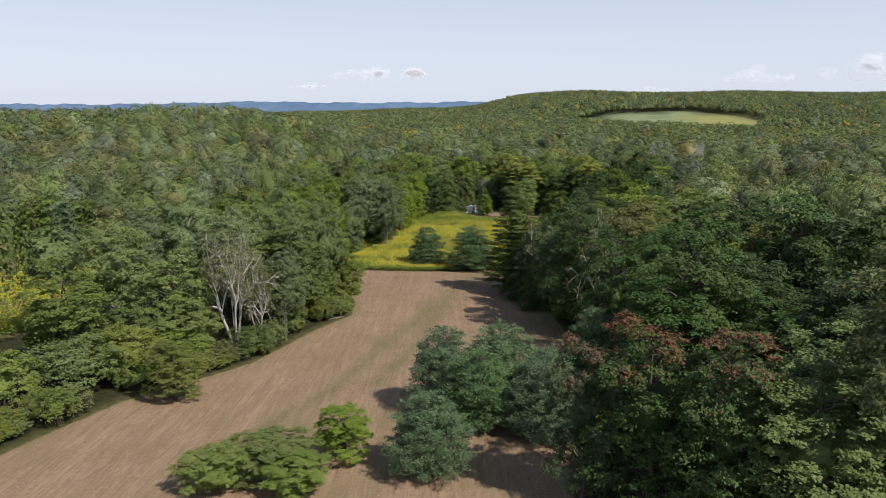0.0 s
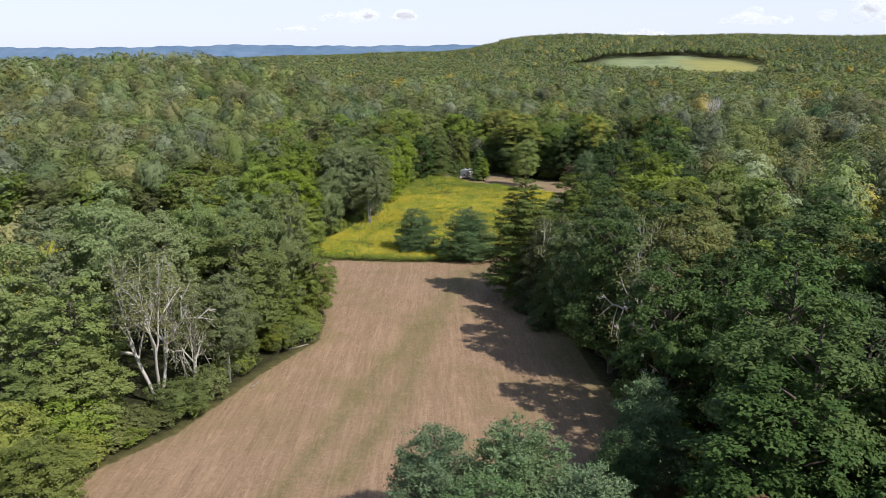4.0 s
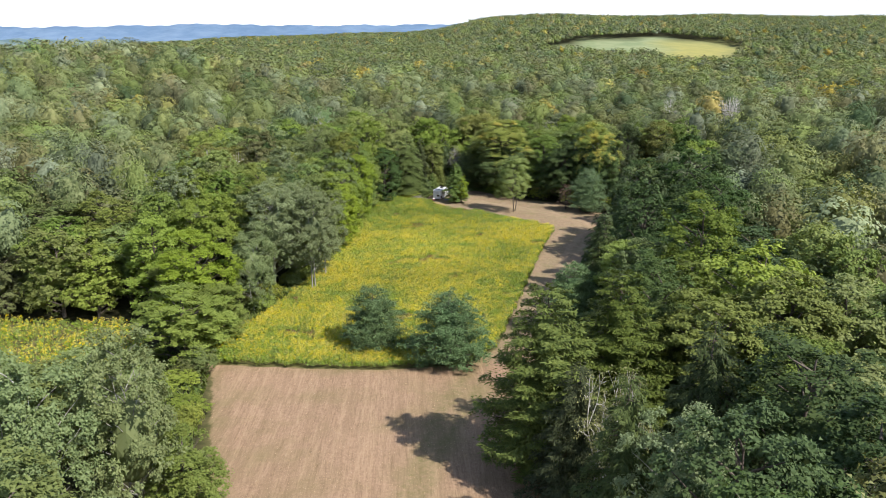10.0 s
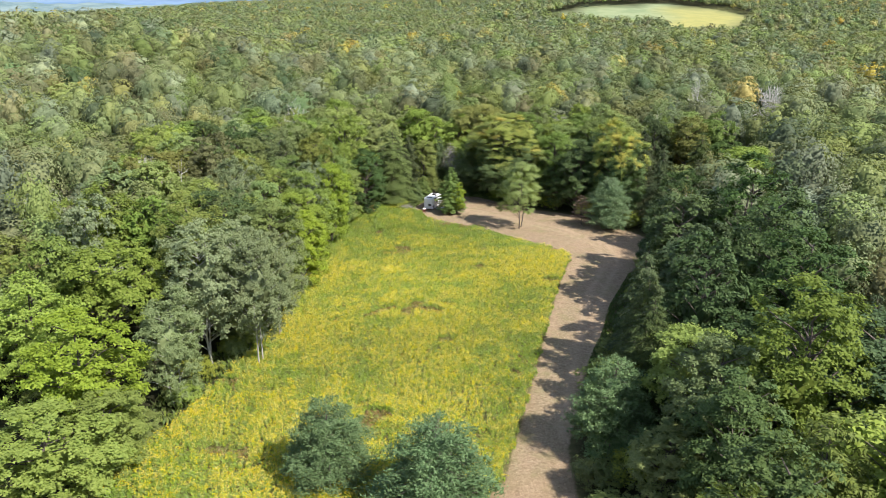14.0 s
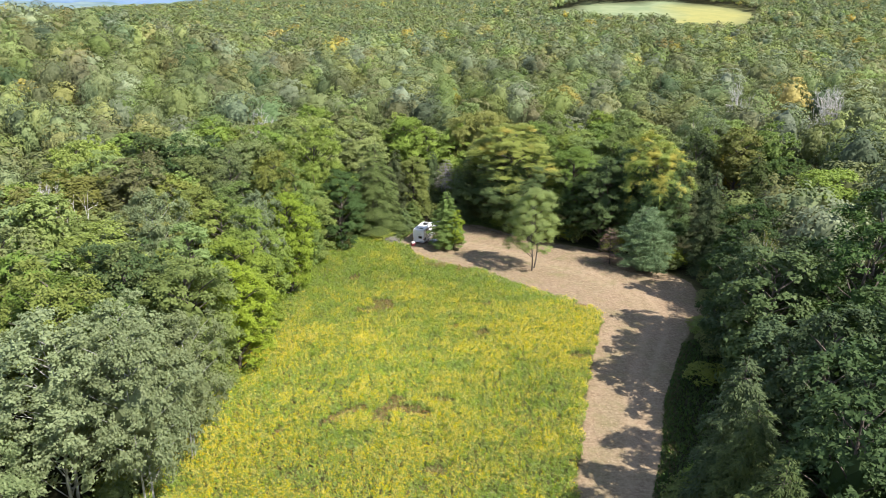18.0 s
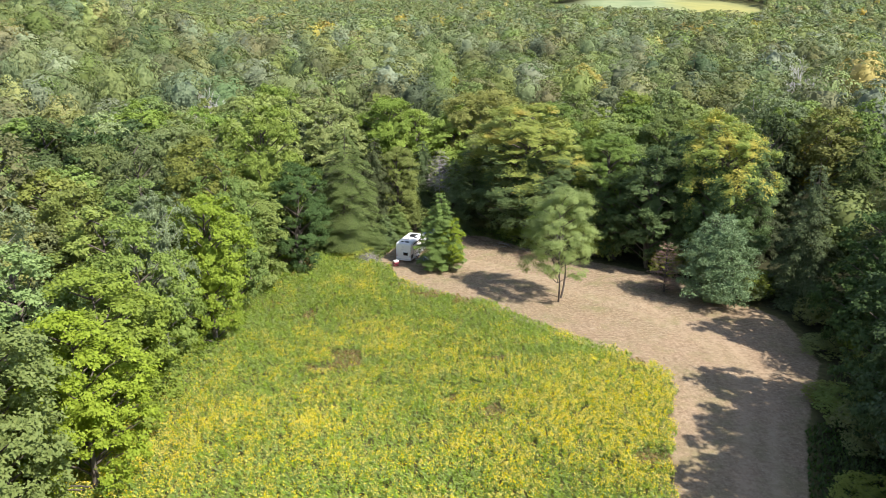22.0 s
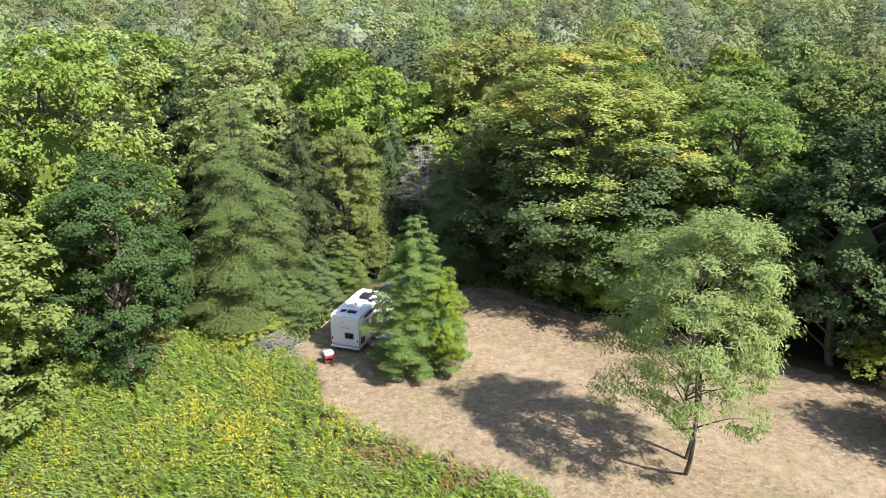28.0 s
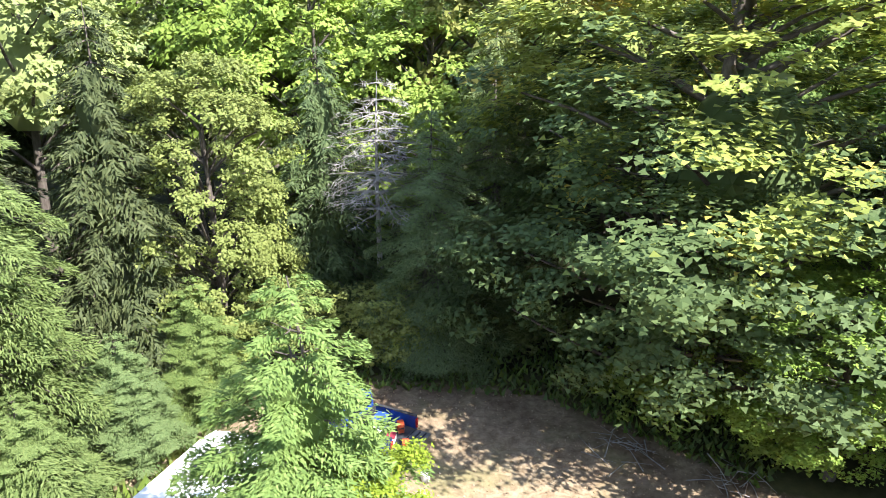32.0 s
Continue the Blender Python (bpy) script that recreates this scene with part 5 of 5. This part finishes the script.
    # entry side
    d = part("door", block(W - 0.01, W + 0.03, 1.0, 1.72, 0.72, 2.6, 0.03), PALE, t, "white entry door")
    part("pane", block(W + 0.02, W + 0.04, 1.15, 1.57, 1.75, 2.4, 0.02), GLASS, d, "dark door window")
    part("handle", block(W + 0.03, W + 0.08, 1.6, 1.68, 1.4, 1.52, 0.01), BLACK, d)
    for y0, y1 in ((2.2, 3.3), (4.2, 5.0)):
        s = part("side_window", block(W - 0.01, W + 0.03, y0, y1, 1.5, 2.1, 0.03), BLACK, t)
        part("pane", block(W + 0.02, W + 0.04, y0 + 0.06, y1 - 0.06, 1.56, 2.04, 0.02), GLASS, s)
    s = part("side_window", block(-W - 0.03, -W + 0.01, 1.4, 2.5, 1.5, 2.1, 0.03), BLACK, t)
    part("pane", block(-W - 0.04, -W - 0.02, 1.46, 2.44, 1.56, 2.04, 0.02), GLASS, s)
    part("stripe", extruded([(0.1, 0.95), (6.0, 0.85), (6.3, 1.25), (3.0, 1.05), (0.1, 1.12)], W - 0.01, W + 0.012), GREY, t, "grey side stripe")
    part("stripe", extruded([(0.1, 0.95), (6.0, 0.85), (6.3, 1.25), (3.0, 1.05), (0.1, 1.12)], -W - 0.012, -W + 0.01), GREY, t, "grey side stripe")
    part("cargo_hatch", block(W - 0.01, W + 0.025, 0.15, 0.85, 0.75, 1.3, 0.03), BLACK, t, "dark cargo hatch")
    for k in range(2):
        part("step", block(W + 0.02 + 0.25 * k, W + 0.3 + 0.25 * k, 1.05, 1.65, 0.5 - 0.22 * k, 0.54 - 0.22 * k, 0.01), STEEL, t)
    for x in (-W + 0.04, W - 0.26):
        for y in (2.9, 3.7):
            wheel(t, x, x + 0.22, y, 0.34, 0.34, STEEL)
    for x in (-0.9, 0.9):
        for y in (0.3, 6.0):
            part("stabiliser", extruded([(y - 0.04, 0.0), (y + 0.04, 0.0), (y + 0.12, 0.45), (y + 0.02, 0.45)], x - 0.04, x + 0.04), BLACK, t)
    part("hitch", extruded([(6.3, 0.46), (7.6, 0.46), (7.6, 0.56), (6.3, 0.56)], -0.06, 0.06), BLACK, t, "black towing hitch")
    for sign in (-1, 1):
        part("hitch_arm", tube_mesh([(sign * 0.8, 6.2, 0.5), (0, 7.4, 0.5)], 0.05), BLACK, t)
    tagged(t, "white travel trailer with black roof vents parked on the grass", "trailer")
    t.matrix_basis = pose(10.4, 296.9, float(height(10.4, 299)), 0, 0, -23)


def tube_mesh(points, r, sides=8):
    v, f = tube(np.linspace(points[0], points[-1], 4) if len(points) == 2 else points, [r] * (4 if len(points) == 2 else len(points)), sides)
    return raw_mesh("rod", v, f, [], None, True)


def make_truck():
    """A pickup with its tailgate down; y runs from the tailgate to the bonnet."""
    t = new("pickup_truck")
    W = 0.98
    part("cab", extruded([(2.0, 0.75), (2.05, 1.25), (2.2, 1.9), (3.6, 1.92), (4.25, 1.3), (5.6, 1.15), (5.75, 0.9), (5.7, 0.5), (2.0, 0.5)], -W, W, 0.08, lambda e: abs(e.verts[0].co.x - e.verts[1].co.x) < 0.01), BLUE, t)
    part("bed_floor", block(-W + 0.05, W - 0.05, 0.05, 1.98, 0.68, 0.75, 0.01), LINER, t, "black bed liner floor")
    for sign in (-1, 1):
        side = part("bed_side", block(min(sign * W, sign * (W - 0.1)), max(sign * W, sign * (W - 0.1)), 0.05, 2.0, 0.5, 1.3, 0.03), BLUE, t)
        part("rail_cap", block(min(sign * (W + 0.01), sign * (W - 0.12)), max(sign * (W + 0.01), sign * (W - 0.12)), 0.05, 2.0, 1.29, 1.33, 0.015), LINER, side, "black rail cap")
        part("tail_light", block(min(sign * W, sign * (W - 0.1)) - 0.005, max(sign * W, sign * (W - 0.1)) + 0.005, 0.02, 0.08, 0.8, 1.2, 0.01), REDLENS, t, "red tail light")
        part("side_window", block(min(sign * (W - 0.02), sign * (W + 0.012)), max(sign * (W - 0.02), sign * (W + 0.012)), 2.35, 3.65, 1.35, 1.8, 0.05), GLASS, t)
        part("mirror", block(min(sign * W, sign * (W + 0.22)), max(sign * W, sign * (W + 0.22)), 3.75, 3.85, 1.3, 1.5, 0.03), BLACK, t)
        part("headlight", block(sign * 0.72 - 0.18, sign * 0.72 + 0.18, 5.68, 5.78, 0.82, 1.02, 0.03), PALE, t, "clear headlight")
        for y in (1.1, 4.8):
            wheel(t, sign * W - 0.13 - 0.02 * sign, sign * W + 0.13 - 0.02 * sign, y, 0.38, 0.38, STEEL)
    part("bulkhead", block(-W + 0.08, W - 0.08, 1.94, 2.0, 0.7, 1.3, 0.01), LINER, t)
    gate = part("tailgate", block(-W + 0.1, W - 0.1, -0.62, 0.03, 0.66, 0.74, 0.02), plain_material("worn_liner", (0.12, 0.12, 0.125), 0.6), t, "lowered tailgate, grey inside")
    part("rib", block(-W + 0.2, W - 0.2, -0.5, -0.42, 0.735, 0.755, 0.008), LINER, gate)
    part("rib", block(-W + 0.2, W - 0.2, -0.25, -0.17, 0.735, 0.755, 0.008), LINER, gate)
    part("windscreen", extruded([(3.63, 1.88), (4.2, 1.34), (4.24, 1.37), (3.68, 1.91)], -W + 0.12, W - 0.12), GLASS, t, "dark windscreen")
    part("rear_window", block(-W + 0.2, W - 0.2, 2.06, 2.13, 1.38, 1.8, 0.02), GLASS, t)
    part("rear_bumper", block(-W, W, -0.12, 0.04, 0.42, 0.56, 0.03), STEEL, t, "steel rear bumper")
    part("grille", block(-0.5, 0.5, 5.69, 5.76, 0.72, 1.02, 0.03), BLACK, t, "black grille")
    tagged(t, "blue pickup truck with its tailgate down, loaded bed", "truck")
    ang = math.degrees(math.atan2(0.85, 0.53))
    m = pose(18.0, 305.3, float(height(16, 306)), 0, 0, ang)
    t.matrix_basis = m
    return m


def cooler(name, x, y, z, turn, size, body, lid, label, base):
    c = new(name)
    sx, sy, sz = size
    part("body", block(-sx / 2, sx / 2, -sy / 2, sy / 2, 0, sz * 0.8, 0.03), body, c)
    part("lid", block(-sx / 2 - 0.015, sx / 2 + 0.015, -sy / 2 - 0.015, sy / 2 + 0.015, sz * 0.8, sz, 0.03), lid, c)
    part("handle", block(-sx / 2 - 0.04, -sx / 2, -0.1, 0.1, sz * 0.5, sz * 0.58, 0.01), BLACK, c)
    tagged(c, label, "container")
    c.matrix_basis = base @ pose(x, y, z, 0, 0, turn)


make_trailer()
TRUCK = make_truck()
cooler("cooler", 0.35, 1.45, 0.75, 5, (0.8, 0.45, 0.42), NAVY, NAVY, "blue cooler in the truck's bed", TRUCK)
cooler("storage_box", -0.4, 1.2, 0.75, 80, (0.6, 0.4, 0.35), RED, PALE, "red storage box with a pale lid in the truck's bed", TRUCK)
cooler("storage_box", -0.35, 0.45, 0.75, 20, (0.45, 0.35, 0.3), PALE, RED, "white box with a red lid in the truck's bed", TRUCK)
cooler("fuel_can", 0.45, 0.5, 0.75, 40, (0.35, 0.25, 0.4), ORANGE, ORANGE, "orange-red fuel can in the truck's bed", TRUCK)
cooler("tool_box", 0.1, 0.9, 0.75, -10, (0.9, 0.25, 0.22), STEEL, STEEL, "grey metal tool box in the truck's bed", TRUCK)
cooler("fuel_can", -0.5, -0.3, 0.755, 30, (0.3, 0.24, 0.34), ORANGE, ORANGE, "orange-red fuel can on the truck's tailgate", TRUCK)


def make_grill():
    """A small fire grill on red legs with a pale lid."""
    g = new("camp_grill")
    for a in range(4):
        x, y = 0.26 * (1 if a % 2 else -1), 0.2 * (1 if a // 2 else -1)
        part("leg", tube_mesh([(x * 1.3, y * 1.3, 0), (x, y, 0.5)], 0.03), RED, g)
    part("brace", block(-0.3, 0.3, -0.24, 0.24, 0.16, 0.2, 0.01), RED, g, "red lower shelf")
    part("bowl", block(-0.36, 0.36, -0.28, 0.28, 0.46, 0.66, 0.05, 3), RED, g, "dark red bowl")
    part("lid", block(-0.38, 0.38, -0.3, 0.3, 0.66, 0.98, 0.12, 4), PALE, g, "pale pink rounded lid")
    part("side_shelf", block(0.36, 0.62, -0.2, 0.2, 0.6, 0.63, 0.01), RED, g)
    tagged(g, "small camp grill with red legs and a pale lid", "grill")
    g.matrix_basis = pose(9.25, 294.9, float(height(9.2, 295)), 0, 0, 25)


make_grill()


def make_pail(x, y, r, h, label):
    p = new("bucket")
    v, f = tube([(0, 0, 0), (0, 0, h * 0.5), (0, 0, h)], [r * 0.85, r * 0.93, r], 18)
    part("body", raw_mesh("body", v, f, [PALE], None, True), None, p)
    v, f = tube([(0, 0, 0.01), (0, 0, 0.03)], [r * 0.84, 0.005], 18)
    part("bottom", raw_mesh("bottom", v, f, [PALE], None, True), None, p)
    a = np.linspace(0, math.pi, 9)
    v, f = tube(np.stack([r * np.cos(a), r * 0.5 * np.sin(a), h + 0.05 * np.sin(a)], -1), [0.008] * 9, 5)
    part("bail", raw_mesh("bail", v, f, [STEEL], None, True), None, p)
    tagged(p, label, "bucket")
    p.matrix_basis = pose(x, y, float(height(x, y)))


make_pail(18.7, 303.9, 0.2, 0.3, "white plastic bucket on the grass near the truck")


def make_mat():
    bm = bmesh.new()
    bmesh.ops.create_grid(bm, x_segments=12, y_segments=20, size=0.5)
    for v in bm.verts:
        v.co = (v.co.x * 1.9, v.co.y * 3.6, 0.03 + 0.012 * math.sin(v.co.x * 14) * math.sin(v.co.y * 9))
    r = bmesh.ops.extrude_face_region(bm, geom=bm.faces[:])
    bmesh.ops.translate(bm, vec=(0, 0, -0.02), verts=[g for g in r["geom"] if isinstance(g, bmesh.types.BMVert)])
    bmesh.ops.recalc_face_normals(bm, faces=bm.faces[:])
    me = bpy.data.meshes.new("outdoor_mat")
    bm.to_mesh(me)
    bm.free()
    me.materials.append(MATBLUE)
    ob = tagged(new("outdoor_mat", me), "pale blue woven outdoor mat beside the trailer", "mat")
    ob.matrix_basis = pose(13.4, 298.2, float(height(13.4, 298.2)), 0, 0, -23)


make_mat()


# ---- cut brush, logs ----
def brushwood(x, y, r, h, count, label, seed):
    g = np.random.default_rng(seed)
    pieces = []
    for _ in range(count):
        a, d = g.uniform(0, 6.28), r * math.sqrt(g.uniform(0, 1))
        z = h * (1 - (d / r) ** 2) * g.uniform(0.2, 1)
        c = np.array((d * math.cos(a), d * math.sin(a), z))
        way = unit(np.array((g.normal(), g.normal(), g.normal(0, 0.35)))) * g.uniform(0.35, 1.1)
        pieces.append(tube(bent(g, c - way, c + way, 4, 0.1), np.linspace(g.uniform(0.012, 0.035), 0.008, 4), 4))
    v, f = joined(pieces)
    v[:, 2] = np.maximum(v[:, 2], -0.05)
    ob = tagged(new("brushwood", raw_mesh("brushwood", v, f, [DEAD_WOOD], None, True)), label, "brush")
    ob.matrix_basis = pose(x, y, float(height(x, y)))


brushwood(4.6, 297.0, 2.2, 1.3, 420, "heap of dry grey cut branches by the meadow", 1)
brushwood(7.4, 292.3, 1.0, 0.5, 90, "small heap of dry grey twigs in the meadow", 2)
brushwood(30.5, 303.2, 1.2, 0.2, 26, "scatter of dead branches under the trees", 3)
brushwood(26.5, 305.6, 1.3, 0.2, 24, "scatter of dead branches under the trees", 4)


WEATHERED = bark_material("weathered_log", (0.16, 0.13, 0.1), (0.34, 0.29, 0.23), 4.0)


def log(x, y, length, r, turn, label):
    g = np.random.default_rng(abs(int(x * 7 + y)))
    v, f = tube(bent(g, (-length / 2, 0, r * 0.8), (length / 2, 0, r * 0.8), 6, 0), np.linspace(r, r * 0.7, 6), 8)
    ob = tagged(new("log", raw_mesh("log", v, f, [WEATHERED], None, True)), label, "log")
    ob.matrix_basis = pose(x, y, float(height(x, y)), 0, 0, turn)


for x, y, length, r, turn in ((-17.5, 119, 3.0, 0.12, 35), (-20, 107, 2.2, 0.1, 70), (13.5, 289, 1.4, 0.035, 30), (17, 289.5, 1.1, 0.03, 60), (1.5, 294.5, 1.6, 0.15, 80)):
    log(x, y, length, r, turn, "weathered grey fallen log")


# ---- clouds low over the horizon ----
CLOUD = Nodes("cloud_glow")
CLOUD.bsdf.inputs["Base Color"].default_value = (0.4, 0.4, 0.42, 1)
CLOUD.bsdf.inputs["Roughness"].default_value = 1.0
CLOUD.bsdf.inputs["Specular IOR Level"].default_value = 0.0
# an even glow stands in for sunlight on the clouds
CLOUD.bsdf.inputs["Emission Color"].default_value = (0.93, 0.95, 1.0, 1)
CLOUD.bsdf.inputs["Emission Strength"].default_value = 0.75


thin = CLOUD.add("BsdfTransparent")
veiled = CLOUD.add("MixShader", Fac=0.86)
CLOUD.put(veiled.inputs[1], CLOUD.bsdf.outputs[0])
CLOUD.put(veiled.inputs[2], thin.outputs[0])
CLOUD.put(CLOUD.out.inputs[0], veiled.outputs[0])


def cloud(x, z, wide, tall, seed):
    """A heap of soft puffs, far off."""
    g = np.random.default_rng(seed)
    t = ball(2)
    bits = []
    for k in range(16):
        u = g.uniform(-1, 1)
        s = tall * g.uniform(0.3, 0.7) * max(0.4, 1 - 0.5 * abs(u))
        lump = 1 + 0.14 * np.sin(t @ g.normal(0, 3, 3)) + 0.1 * np.sin(t @ g.normal(0, 6, 3))
        q = t * lump[..., None] * np.array((s * 1.3, s, s * 0.8))
        bits.append(q.reshape(-1, 3) + np.array((x + u * wide, 4700 + g.uniform(-40, 40), z + g.uniform(0, 0.8) * tall * max(0, 1 - abs(u)))))
    v = np.concatenate(bits)
    tagged(new("backdrop_cloud", raw_mesh("backdrop_cloud", v, blades(len(v) // 3), [CLOUD.mat], None, True)), "small white cumulus cloud low over the hills", "cloud", kind="structure")


cloud(-460, 215, 230, 62, 1)
cloud(-170, 222, 60, 62, 2)
cloud(-800, 150, 110, 26, 3)
cloud(1900, 195, 220, 66, 4)
cloud(2600, 225, 330, 110, 5)
cloud(1250, 115, 150, 40, 6)
